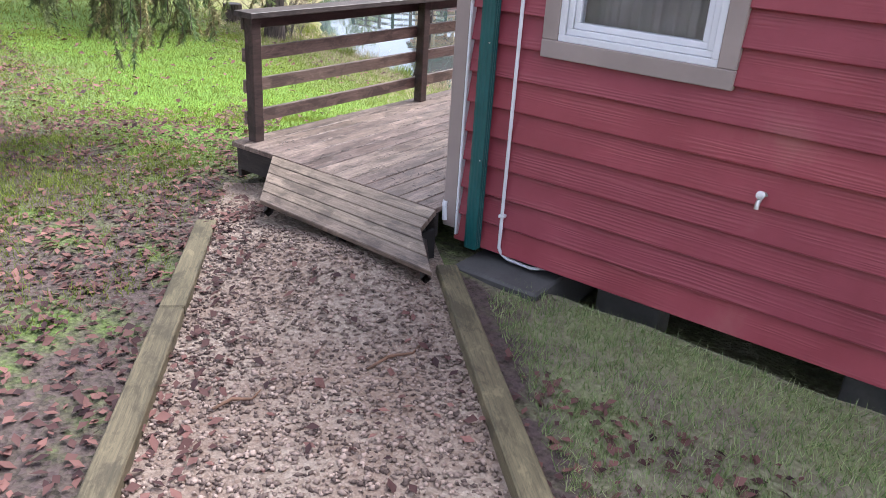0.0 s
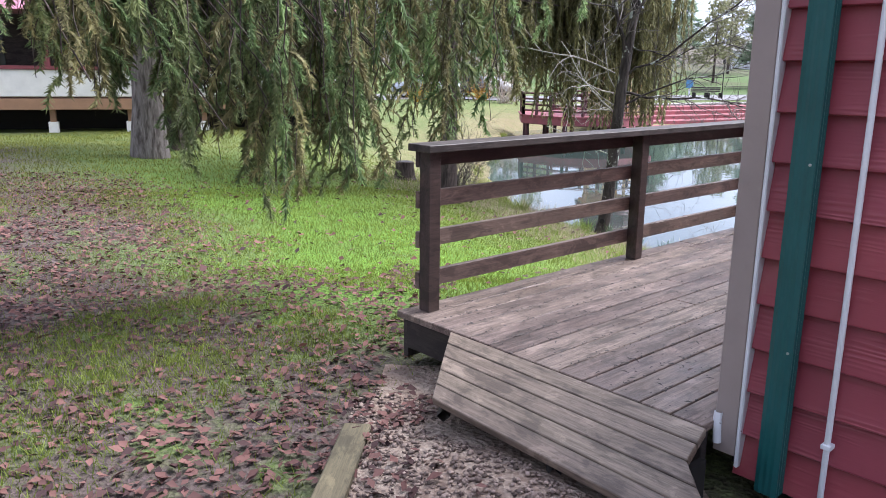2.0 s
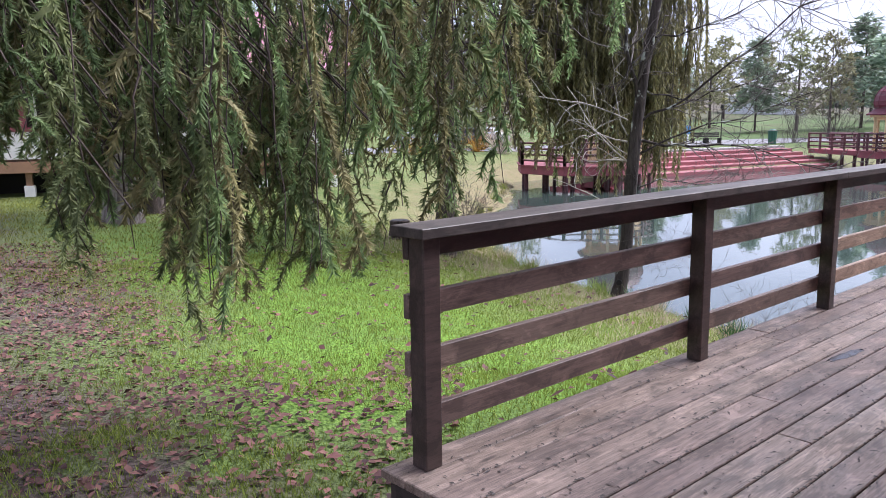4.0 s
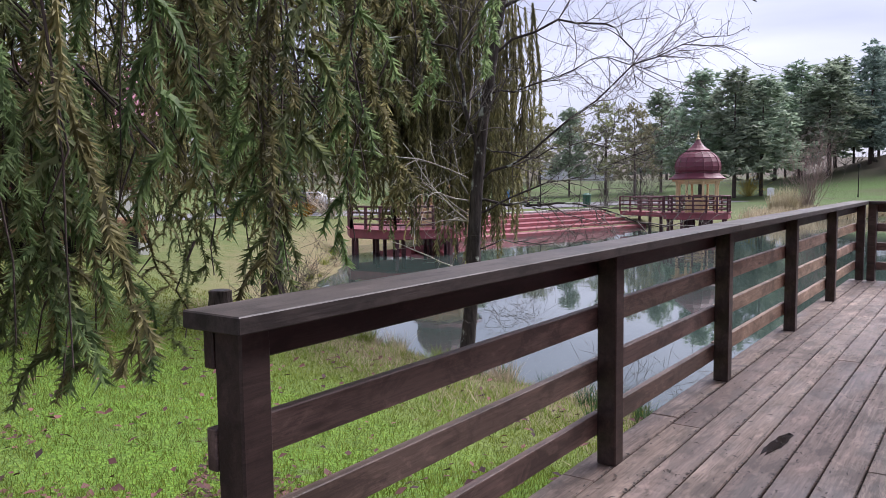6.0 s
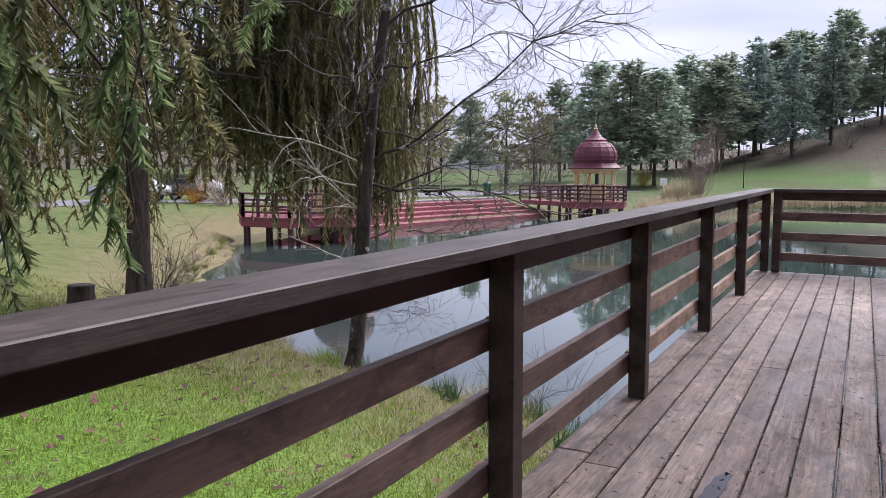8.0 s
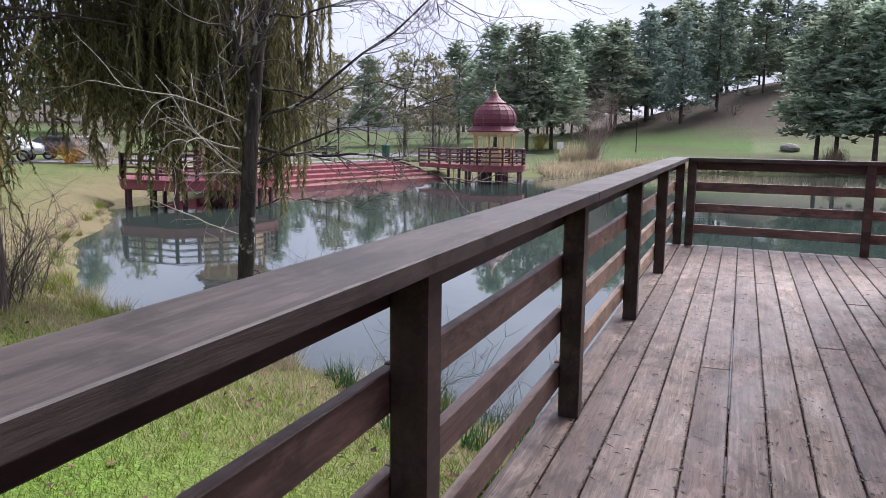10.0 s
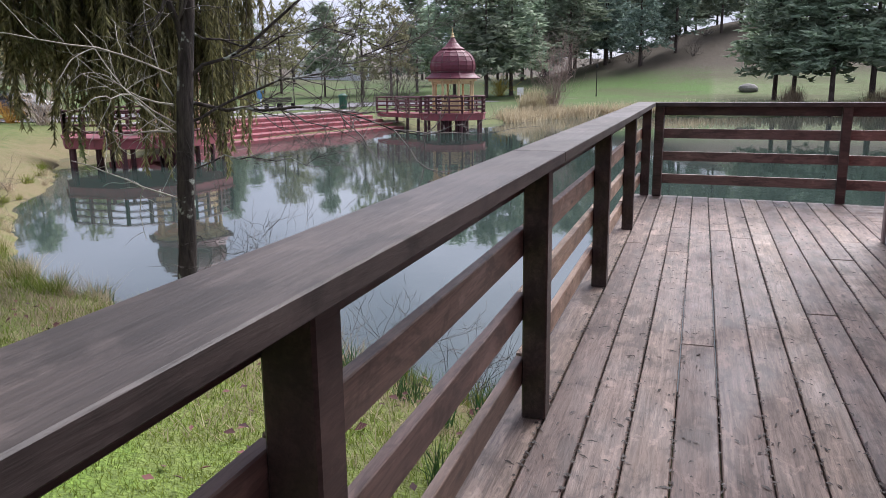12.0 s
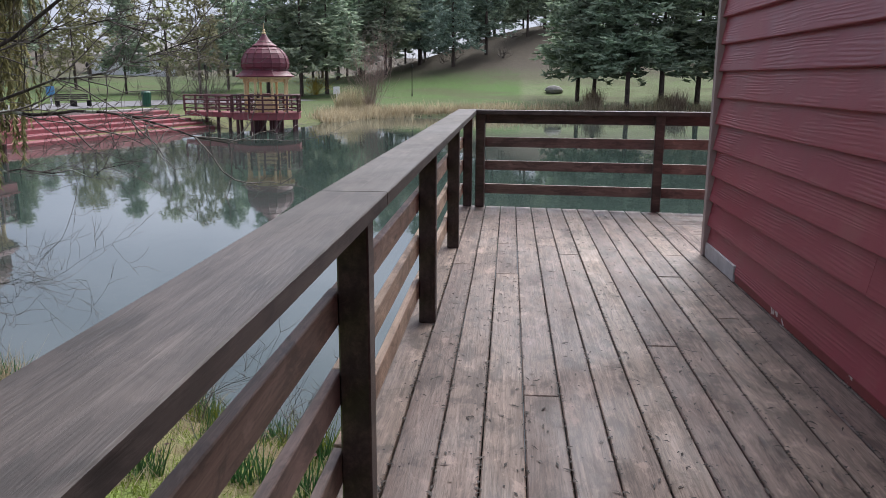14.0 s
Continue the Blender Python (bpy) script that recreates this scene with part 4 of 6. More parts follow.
def mop(rs, length):
    """A long hanging rope of needles with a few ropes falling from it."""
    t = np.linspace(0, 1, 8)
    sway = rs.normal(0, 0.05, 2)
    main = np.stack([sway[0] * t * length + 0.02 * np.sin(t * 7), sway[1] * t * length + 0.02 * np.cos(t * 6), -t * length], -1)
    out = [shoot(rs, main, 0.020, 0.036, 0.10, 0.022, 3, 0.8)]
    for _ in range(3):
        a = rs.uniform(0.05, 0.6)
        p = np.array([np.interp(a, t, main[:, k]) for k in range(3)])
        ang, ls = rs.uniform(0, 2 * math.pi), length * rs.uniform(0.25, 0.5)
        q = np.linspace(0, 1, 6)[:, None]
        side = p + np.array([math.cos(ang), math.sin(ang), 0.0]) * np.sqrt(q) * 0.13 + np.array([0, 0, -1.0]) * q * ls
        out.append(shoot(rs, side, 0.014, 0.042, 0.085, 0.020, 3, 0.8))
    return np.concatenate(out)


def spray(rs, length, n, r, step, nl, nw, count, reach):
    """A drooping twig with brush-like shoots set alternately along it, longest in the middle, tips hanging."""
    t = np.linspace(0, 1, 8)
    sway = rs.normal(0, 0.14, 2)
    main = np.stack([sway[0] * t * length + 0.02 * np.sin(t * 9), sway[1] * t * length + 0.02 * np.cos(t * 8), -t * length], -1)
    out = [shoot(rs, main, r * 0.6, step * 1.6, nl * 0.8, nw, count)]
    ang = rs.uniform(0, 2 * math.pi)
    for k in range(n):
        a = 0.08 + 0.92 * (k + rs.uniform(0, 0.7)) / n
        p = np.array([np.interp(a, t, main[:, c]) for c in range(3)])
        ang += math.pi + rs.normal(0, 0.6)
        ls = reach * rs.uniform(0.55, 1.2) * (1.1 - 0.45 * a)
        q = np.linspace(0, 1, 5)[:, None]
        d = np.array([math.cos(ang), math.sin(ang), 0.0]) * rs.uniform(0.6, 1.15)
        side = p + d * q * ls * (1 - 0.3 * q) + np.array([0, 0, -1.0]) * (0.15 * q + 0.62 * q * q) * ls
        out.append(shoot(rs, side, r, step, nl, nw, count))
    return np.concatenate(out)


def hang(protos, places, rs):
    """All the strands as one triangle mesh; places: (x, y, z, length)."""
    out = []
    for x, y, z, ln in places:
        V, L0 = protos[rs.integers(len(protos))]
        a = rs.uniform(0, 2 * math.pi)
        c, s = math.cos(a), math.sin(a)
        k = ln / L0
        w = 0.55 + 0.45 * k
        out.append(np.stack([(V[:, 0] * c - V[:, 1] * s) * w + x, (V[:, 0] * s + V[:, 1] * c) * w + y, V[:, 2] * k + z], -1))
    V = np.concatenate(out)
    return V, np.arange(len(V)).reshape(-1, 3)


def limb_curve(a, b, sag, n=10):
    t = np.linspace(0, 1, n)[:, None]
    p = np.asarray(a) * (1 - t) + np.asarray(b) * t
    p[:, 2] += sag * np.sin(math.pi * t[:, 0])
    return p


def weeping_spruce(label, x, y, zb, hgt, r0, limbs, protos, mats, rs, per_m=6.0, trunk_mat=None, tip=None, lean=(0, 0), cords=0.5, inner=0.12, arch=0.35):
    """Trunk, limbs and hanging sprays. limbs: (base z, end x, end y, end z); tip(x, y) gives how low sprays hang."""
    ob = base("spruce_tree", label, "tree", pose(x, y, zb))
    t = np.linspace(0, 1, 14)
    tr = np.stack([lean[0] * t + 0.05 * np.sin(t * 7), lean[1] * t + 0.05 * np.cos(t * 6), t * hgt], -1)
    rad = r0 * (1 - 0.82 * t) + r0 * 0.35 * np.exp(-t * 28)
    V, F = tubes([(tr, rad)], 14)
    child("trunk", mesh_from("trunk", V, F, trunk_mat or M_BARKD, True), ob)
    places, ropes = [[] for _ in mats], []
    twigs = []
    for z0, ex, ey, ez, *dense in limbs:
        f = (z0 - zb) / hgt
        a = np.array([np.interp(f, t, tr[:, k]) for k in range(3)])
        c = limb_curve(a, (ex - x, ey - y, ez - zb), arch * rs.uniform(0.3, 1.2))
        V, F = tubes([(c, np.linspace(0.022, 0.004, len(c)))], 5)
        child("limb", mesh_from("limb", V, F, M_BARKD, True), ob)
        L = np.linalg.norm(np.diff(c, axis=0), axis=1).sum()
        for _ in range(int(per_m * L * (dense[0] if dense else 1))):
            u = rs.uniform(0.5 if dense else inner, 1.0) ** 0.8
            p = np.array([np.interp(u, np.linspace(0, 1, len(c)), c[:, k]) for k in range(3)])
            p[:2] += rs.normal(0, 0.26, 2)
            p[0] = min(p[0], -5.0 - x) if tip else p[0]
            low = tip(p[0] + x, p[1] + y) if tip else None
            ln = rs.uniform(0.6, 2.0) + (0.35 if dense else 0)
            if low is not None:
                ln = max(0.35, (p[2] + zb - low) * rs.uniform(0.55, 1.0))
                ln = min(ln, 1.15)
            (ropes if dense else places[rs.integers(len(mats))]).append((p[0], p[1], p[2], ln))
            if rs.uniform() < cords:
                q = np.linspace(0, 1, 5)[:, None]
                twigs.append((p + np.array([0, 0, -1.0]) * q * ln * 0.95 + np.concatenate([rs.normal(0, 0.03, (5, 2)), np.zeros((5, 1))], 1), np.linspace(0.005, 0.0025, 5)))
    if twigs:
        V, F = tubes(twigs, 3)
        tagged(child("twigwork", mesh_from("twigwork", V, F, M_BARKD), ob), kind="stuff")
    if ropes:
        V, F = hang(MOPS, ropes, rs)
        tagged(child("hanging_curtain", mesh_from("hanging_curtain", V, F, M_NEEDLE3), ob, label="brown-green hanging curtain of boughs"), kind="stuff")
    for mt, pl in zip(mats, places):
        V, F = hang(protos, pl, rs)
        tagged(child("crown", mesh_from("crown", V, F, mt), ob), kind="stuff")
    return ob


rs = np.random.default_rng(11)
NEAR = [(spray(rs, L, 7, 0.011, 0.0115, 0.041, 0.0085, 5, 0.23), L) for L in (0.65, 0.75, 0.85, 0.7, 0.8, 0.9, 1.0, 0.6)]
FAR = [(spray(rs, L, 8, 0.017, 0.034, 0.062, 0.017, 3, 0.40), L) for L in (1.0, 1.2, 1.4, 1.1, 1.3, 0.9)]
MOPS = [(mop(rs, L), L) for L in (1.3, 1.5, 1.7, 1.9, 1.2, 1.6)]

# the spruce whose boughs hang beside the railing
limbs = []
for k in range(64):
    ex, ey = min(-5.2, -5.45 + rs.normal(0, 0.3)), 2.1 + 4.3 * (k + 0.5) / 64 + rs.normal(0, 0.2)
    limbs.append((5.0 + rs.uniform(0, 3.5), ex, ey, 1.15 + 1.7 * (k * 0.618 % 1)))
for k in range(16):
    limbs.append((5.0 + rs.uniform(0, 3.5), -6.8 + rs.normal(0, 0.5), 2.6 + 4.4 * k / 16 + rs.normal(0, 0.3), 1.5 + 1.8 * (k * 0.618 % 1)))
for k in range(26):
    limbs.append((5.0 + rs.uniform(0, 3.0), -5.25 - 0.35 * (k * 0.618 % 1), 3.75 + 1.3 * (k + 0.5) / 26 + rs.normal(0, 0.08), 0.95 + 0.55 * (k * 0.382 % 1)))


def near_tip(x, y):
    # lowest beside the first post, rising away from it
    return 0.40 + 0.9 * min(1.0, max(0.0, abs(y - 4.6) - 0.35) / 1.6) + 0.25 * max(0.0, -5.3 - x)


weeping_spruce("spruce with green drooping boughs hanging beside the railing", -10.2, 0.2, float(height(-10.2, 0.2)), 11, 0.26, limbs, NEAR, [M_NEEDLE, M_NEEDLE, M_NEEDLE3], rs, 0.52, M_BARK, near_tip, cords=1.0, inner=0.72, arch=1.3)


def ring_limbs(x, y, r, z0, z1, n, drop):
    out = []
    for k in range(n):
        a = 2.4 * k + rs.uniform(-0.4, 0.4)
        f = k / n
        rr = r * (1 - 0.6 * f) * rs.uniform(0.65, 1.1)
        z = z0 + (z1 - z0) * f
        out.append((z, x + rr * math.cos(a), y + rr * math.sin(a), z - drop * rs.uniform(0.3, 1.1)))
    return out


# weeping spruce on the bank, its brown curtain reaching out behind the leaning shore tree
lb = [q for q in ring_limbs(-12.6, 12.0, 3.9, 2.0, 10, 62, 0.7) if q[1] < -10.9]
for k in range(22):
    f = (k * 0.618) % 1
    lb.append((2.6 + 0.2 * k, -9.7 - 2.8 * f + rs.normal(0, 0.25), 15.1 - 0.6 * f + rs.normal(0, 0.4), 1.75 + 0.17 * k, 1.0))
weeping_spruce("tall weeping spruce with dark trunk on the pond bank", -12.6, 12.0, float(height(-12.6, 12.0)) - 0.05, 14, 0.17, lb, FAR, [M_NEEDLE2, M_NEEDLE3, M_NEEDLE], rs, 6.6, M_BARKD, None, (0.1, 0.2), 0.5)
lb = ring_limbs(-17.3, 8.0, 4.6, 3.0, 11, 46, 0.9)
weeping_spruce("old spruce with thick grey furrowed trunk on the lawn", -17.3, 8.0, float(height(-17.3, 8.0)) - 0.05, 15, 0.30, lb, FAR, [M_NEEDLE, M_NEEDLE2], rs, 3.0, M_BARK, None, (0.0, 0.2), 0.3)
weeping_spruce("slim spruce standing close behind the grey trunk", -18.6, 9.1, float(height(-18.6, 9.1)) - 0.05, 13, 0.2, ring_limbs(-18.6, 9.1, 3.2, 3.6, 10, 18, 0.9), FAR, [M_NEEDLE2], rs, 3.2, M_BARKD, None, (0, 0.1), 0.3)


# ---- the leaning bare tree at the water's edge ----
def grow(rs, p, d, L, r, depth, out, up=0.12):
    n = 6
    pts, dirs = [p], d / np.linalg.norm(d)
    for _ in range(n):
        dirs = dirs + rs.normal(0, 0.16, 3) + np.array([0, 0, up * 0.15])
        dirs /= np.linalg.norm(dirs)
        pts.append(pts[-1] + dirs * L / n)
    out.append((np.array(pts), np.linspace(r, r * 0.45, n + 1)))
    if depth:
        for _ in range(4 if depth > 1 else 3):
            k = rs.integers(1, n + 1)
            q = rs.normal(0, 1, 3)
            q /= np.linalg.norm(q)
            grow(rs, pts[k], dirs * 0.7 + q * 0.8, L * rs.uniform(0.4, 0.65), max(0.0022, r * 0.5), depth - 1, out, up)


def shore_tree():
    rb = np.random.default_rng(5)
    bx, by = -9.35, 12.72
    ob = base("bare_tree", "bare lichened tree leaning over the pond edge", "tree", pose(bx, by, -1.95))
    R = np.array([0.861, 0.508, 0.0])
    D = np.array([-0.508, 0.861, 0.0])

    def at(u, z, w=0.0):
        return R * u + D * w + np.array([0, 0, z + 1.95])
    stem = np.array([at(0, -1.95), at(-0.02, -1.7), at(0.08, -1.3), at(0.14, -0.7), at(0.18, 0.1), at(0.24, 1.0), at(0.34, 2.0), at(0.52, 3.1), at(0.78, 4.6), at(1.0, 6.5)])
    V, F = tubes([(stem, [0.18, 0.14, 0.11, 0.10, 0.095, 0.088, 0.078, 0.065, 0.045, 0.02])], 12)
    child("trunk", mesh_from("trunk", V, F, M_BIRCH, True), ob)
    hol = lathe([(0.02, -0.02), (0.05, 0.0), (0.045, 0.02)], 8)
    part("knot_hole", hol, M_BLACK, ob, m=Matrix.Translation(Vector(at(0.06, -1.25, -0.115))) @ pose(0, 0, 0, 90, 0, 30))
    mains = [([(0.22, 0.95), (0.8, 0.82), (1.3, 0.9), (2.0, 0.78), (2.9, 0.5)], 0.035), ([(0.25, 1.15), (0.9, 1.55), (1.7, 2.1), (2.5, 2.8), (3.3, 3.05)], 0.03),
             ([(0.5, 2.95), (1.3, 3.4), (2.1, 3.3), (2.4, 2.9), (2.45, 2.45)], 0.028), ([(0.2, 0.7), (0.9, 1.05), (1.8, 1.25), (2.7, 1.6)], 0.026),
             ([(0.26, 1.3), (0.1, 2.2), (0.0, 3.2), (0.25, 5.2)], 0.05), ([(0.62, 3.6), (1.7, 4.2), (2.9, 4.0), (4.0, 3.5)], 0.035), ([(0.4, 2.4), (1.1, 2.5), (1.9, 2.9), (2.8, 2.6)], 0.022),
             ([(0.18, 0.2), (0.7, 0.35), (1.4, 0.2), (2.0, 0.3)], 0.016), ([(0.3, 1.7), (1.0, 1.5), (1.8, 1.75), (2.6, 1.4)], 0.02), ([(0.15, -0.5), (0.6, -0.75), (1.1, -0.8)], 0.008),
             ([(0.1, 3.0), (-0.7, 3.3), (-1.5, 3.1), (-2.2, 3.4)], 0.024)]
    paths = []
    for pts, r in mains:
        w = rb.uniform(-0.5, 0.5)
        c = np.array([at(u, z, w * i / len(pts)) for i, (u, z) in enumerate(pts)])
        t = np.linspace(0, 1, len(c))
        tt = np.linspace(0, 1, 12)
        c = np.stack([np.interp(tt, t, c[:, k]) for k in range(3)], -1) + np.concatenate([np.zeros((1, 3)), rb.normal(0, 0.025, (11, 3))])
        V, F = tubes([(c, np.linspace(r * 0.75, r * 0.22, 12))], 6)
        child("limb", mesh_from("limb", V, F, M_BIRCH, True), ob)
        for _ in range(17):
            k = rb.integers(2, 12)
            q = rb.normal(0, 1, 3) * np.array([1, 1, 0.8]) + R * 0.6
            grow(rb, c[k], (c[min(k + 1, 11)] - c[k - 1]) / 0.3 * 0.5 + q, rb.uniform(0.5, 1.2), r * 0.3, 2, paths, 0.2)
    V, F = tubes(paths, 3)
    tagged(child("twigwork", mesh_from("twigwork", V, F, M_TWIG), ob), kind="stuff")
    dead = []
    for k in range(7):
        grow(rb, at(0.12, rb.uniform(-0.6, 1.6)), -R * 1.0 + rb.normal(0, 0.5, 3) + D * 0.3, rb.uniform(0.8, 1.6), 0.012, 2, dead, -0.3)
    V, F = tubes(dead, 4)
    tagged(child("dead_twigwork", mesh_from("dead_twigwork", V, F, M_PALETWIG), ob, label="pale dead drooping twigs"), kind="stuff")


shore_tree()


def bush(label, x, y, n, hgt, spread, mat, seed, r=0.007, depth=1, name="bare_bush", up=0.25):
    rb = np.random.default_rng(seed)
    ob = base(name, label, "bush", pose(x, y, float(height(x, y)) - 0.03))
    out = []
    for _ in range(n):
        d = np.array([rb.normal(0, spread), rb.normal(0, spread), 1.0])
        grow(rb, np.array([rb.normal(0, 0.12), rb.normal(0, 0.12), 0.0]), d, hgt * rb.uniform(0.55, 1.1), r, depth, out, up)
    V, F = tubes(out, 3)
    tagged(child("stemwork", mesh_from("stemwork", V, F, mat), ob), kind="stuff")


bush("bare brown thicket beside the spruce trunk", -13.0, 12.7, 26, 1.5, 0.5, M_TWIG, 3, 0.008, 2)
bush("bare brown thicket on the pond bank", -13.7, 13.6, 20, 1.2, 0.6, M_TWIG, 4, 0.008, 2)
bush("thin bare briar beside the water", -6.4, 11.6, 9, 1.0, 0.7, M_TWIG, 6, 0.004, 2)
bush("thin bare briar under the deck rail", -5.6, 11.3, 8, 0.95, 0.6, M_TWIG, 7, 0.004, 2)


def tree_stump(x, y):
    ob = base("tree_stump", "low cut tree stump on the grassy bank", "stump", pose(x, y, float(height(x, y)) - 0.04))
    bm = lathe([(0.30, 0.0), (0.23, 0.10), (0.20, 0.3), (0.205, 0.42), (0.19, 0.43)], 14)
    for v in bm.verts:
        f = 1 + 0.12 * math.sin(3 * math.atan2(v.co.y, v.co.x)) * (1 - v.co.z)
        v.co.x *= f
        v.co.y *= f
    part("body", bm, M_BARKD, ob, smooth=False)
    part("cut_face", lathe([(0.17, 0.431), (0.165, 0.437)], 14), M_JOIST, ob)


tree_stump(-14.4, 12.45)


# ---- far trees ----
def conifer_mesh(rs, hgt, width, whorls, clump, bare=0.18, shape=1.0, flat=0.5):
    V = []
    for _ in range(whorls):
        f = rs.uniform(0, 1)
        z = hgt * (bare + (1 - bare) * f)
        L = width * ((1 - f) ** shape * 0.95 + 0.08) * rs.uniform(0.65, 1.12)
        a = rs.uniform(0, 2 * math.pi)
        m = max(3, int(clump * L / width) + 2)
        u = np.sqrt(rs.uniform(0.02, 1, m))
        cx, cy = np.cos(a) * u * L, np.sin(a) * u * L
        cz = z + 0.10 * L * u - 0.16 * L * u * u + rs.normal(0, 0.06 * width, m)
        C = np.stack([cx, cy, cz], -1) + rs.normal(0, 0.09 * width, (m, 3)) * np.array([1, 1, 0.4])
        k = 7
        C = np.repeat(C, k, 0)
        d = rs.normal(0, 1, C.shape) + np.array([math.cos(a), math.sin(a), 0.25]) * 0.9
        d[:, 2] *= flat
        d /= np.linalg.norm(d, axis=1)[:, None]
        s = np.cross(d, rs.normal(0, 1, C.shape))
        s /= np.linalg.norm(s, axis=1)[:, None]
        ln = 0.17 * width * rs.uniform(0.5, 1.2, len(C))[:, None]
        w = ln * 0.22
        V.append(np.stack([C - s * w, C + s * w, C + d * ln], 1).reshape(-1, 3))
    V = np.concatenate(V)
    return V, np.arange(len(V)).reshape(-1, 3)


rs = np.random.default_rng(21)


def tree_kind(name, label, V, F, mat, hgt, r, limb=True):
    ob = base(name, label, "tree")
    tv, tf = tubes([([(0, 0, -0.5), (0.05, 0, hgt * 0.3), (0, 0.06, hgt * 0.93)], [r, r * 0.75, r * 0.1])], 8)
    child("trunk", mesh_from("trunk", tv, tf, M_BARKD, True), ob)
    tagged(child("crown", mesh_from("crown", V, F, mat), ob), kind="stuff")
    return ob


KINDS = {}
for i in range(3):
    V, F = conifer_mesh(rs, 13, 3.9, 105, 13, 0.2 + 0.05 * i, 0.6, 0.32)
    KINDS["pine%d" % i] = tree_kind("pine_tree", "blue-green white pine with layered boughs on the slope", V, F, M_PINE, 13, 0.2)
    V, F = conifer_mesh(rs, 17, 3.4, 130, 10, 0.14, 0.75, 0.6)
    KINDS["spruce%d" % i] = tree_kind("spruce_tree", "tall dark spruce on the hillside", V, F, M_SPRU, 17, 0.22)
V, F = conifer_mesh(rs, 11, 3.2, 70, 6, 0.22, 0.45, 1.0)
KINDS["bud0"] = tree_kind("budding_tree", "budding olive-green tree on the far lawn", V, F, M_OLIVE, 11, 0.18)
USED = set()
F_PIX, EYE_X, EYE_Y, AZ = 1380.0, -3.845, 5.772, 17.83


def spot(px, dist):
    a = radians(AZ) - math.atan((px - 784) / F_PIX)
    return EYE_X - dist * math.sin(a), EYE_Y + dist * math.cos(a)


def plant(kind, px, dist, hgt, wide=1.0):
    src = KINDS[kind]
    x, y = spot(px, dist)
    native = {"p": 13.0, "s": 17.0, "b": 11.0}[kind[0]]
    s = hgt / native
    m = pose(x, y, float(height(x, y)), 0, 0, rs.uniform(0, 360))
    if kind not in USED:
        USED.add(kind)
        ob = src
        ob.matrix_basis = m
    else:
        ob = copy_thing(src, m)
    ob.scale = (s * wide, s * wide, s)
    return ob


# bearings, distances and heights of the single trees
for kind, px, dist, hgt, wide in (("pine0", 855, 78, 12, 1.1), ("pine1", 898, 80, 11.5, 1.2), ("pine2", 800, 82, 12.5, 1.1), ("pine0", 735, 88, 11, 1.0), ("pine1", 575, 84, 9.5, 0.8), ("pine2", 405, 74, 8, 0.8),
                                  ("pine2", 1355, 74, 12, 1.15), ("pine0", 1388, 72, 13, 1.0), ("pine1", 1455, 70, 13, 1.2), ("pine0", 1525, 72, 14, 1.2), ("pine1", 1600, 76, 14, 1.2), ("pine2", 1690, 74, 14, 1.2),
                                  ("spruce0", 1180, 96, 12.5, 1.3), ("spruce1", 1060, 98, 13.5, 1.3), ("pine2", 1000, 94, 12, 1.3), ("pine0", 955, 98, 13, 1.2), ("spruce1", 1120, 92, 12, 1.3),
                                  ("bud0", 640, 86, 10, 1.2), ("bud0", 500, 92, 9, 1.2), ("bud0", 690, 74, 9, 1.0), ("bud0", 300, 88, 10, 1.2), ("bud0", 150, 92, 11, 1.3), ("bud0", 0, 86, 10, 1.2), ("pine0", 60, 92, 12, 1.1)):
    plant(kind, px, dist, hgt, wide)
for k in range(60):
    px = 690 + 1250 * (k + rs.uniform(0, 1)) / 60
    plant(("spruce%d" if rs.uniform() < 0.42 else "pine%d") % rs.integers(3), px, rs.uniform(98, 132), rs.uniform(9.5, 14.5) * (0.75 if px < 820 else 1.0), rs.uniform(0.95, 1.3))
for k in range(20):
    px = -900 + 1650 * (k + rs.uniform(0, 1)) / 20
    plant("bud0" if rs.uniform() < 0.6 else "pine%d" % rs.integers(3), px, rs.uniform(105, 150), rs.uniform(9, 14), rs.uniform(1.0, 1.6))
for k in range(14):
    px = 1900 + 2200 * k / 14
    plant("spruce%d" % rs.integers(3), px, rs.uniform(85, 120), rs.uniform(13, 19), 1.2)


for k in range(26):
    px = 880 + 720 * k / 26 + rs.uniform(-12, 12)
    x, y = spot(px, rs.uniform(92, 112))
    bush("bare brown undergrowth beneath the hillside pines", x, y, 14, 1.8, 0.9, M_TWIG, 900 + k, 0.022, 1, "undergrowth")
# unseen spruces added behind the start of the path to block sky light
for k in range(7):
    x, y = -12 + 4.2 * k, -9 - 3.0 * (k % 3)
    ob = copy_thing(KINDS["spruce%d" % (k % 3)], pose(x, y, float(height(x, y)), 0, 0, 60 * k))


def tuft_mesh(name, rs, n, r, hgt, w, mat, lean=0.35):
    a, q = rs.uniform(0, 2 * math.pi, n), np.sqrt(rs.uniform(0, 1, n)) * r
    P = np.stack([q * np.cos(a), q * np.sin(a), np.zeros(n)], -1)
    h = hgt * rs.uniform(0.55, 1.1, n)[:, None]
    d = rs.normal(0, lean, (n, 3))
    d[:, 2] = 1
    s = rs.normal(0, 1, (n, 3))
    s[:, 2] = 0
    s /= np.linalg.norm(s, axis=1)[:, None]
    V = np.stack([P - s * w, P + s * w, P + d * h], 1).reshape(-1, 3)
    return mesh_from(name, V, np.arange(len(V)).reshape(-1, 3), mat)


reed = [tuft_mesh("reeds", rs, 420, 0.8, 1.9, 0.022, M_REED, 0.22) for _ in range(2)]
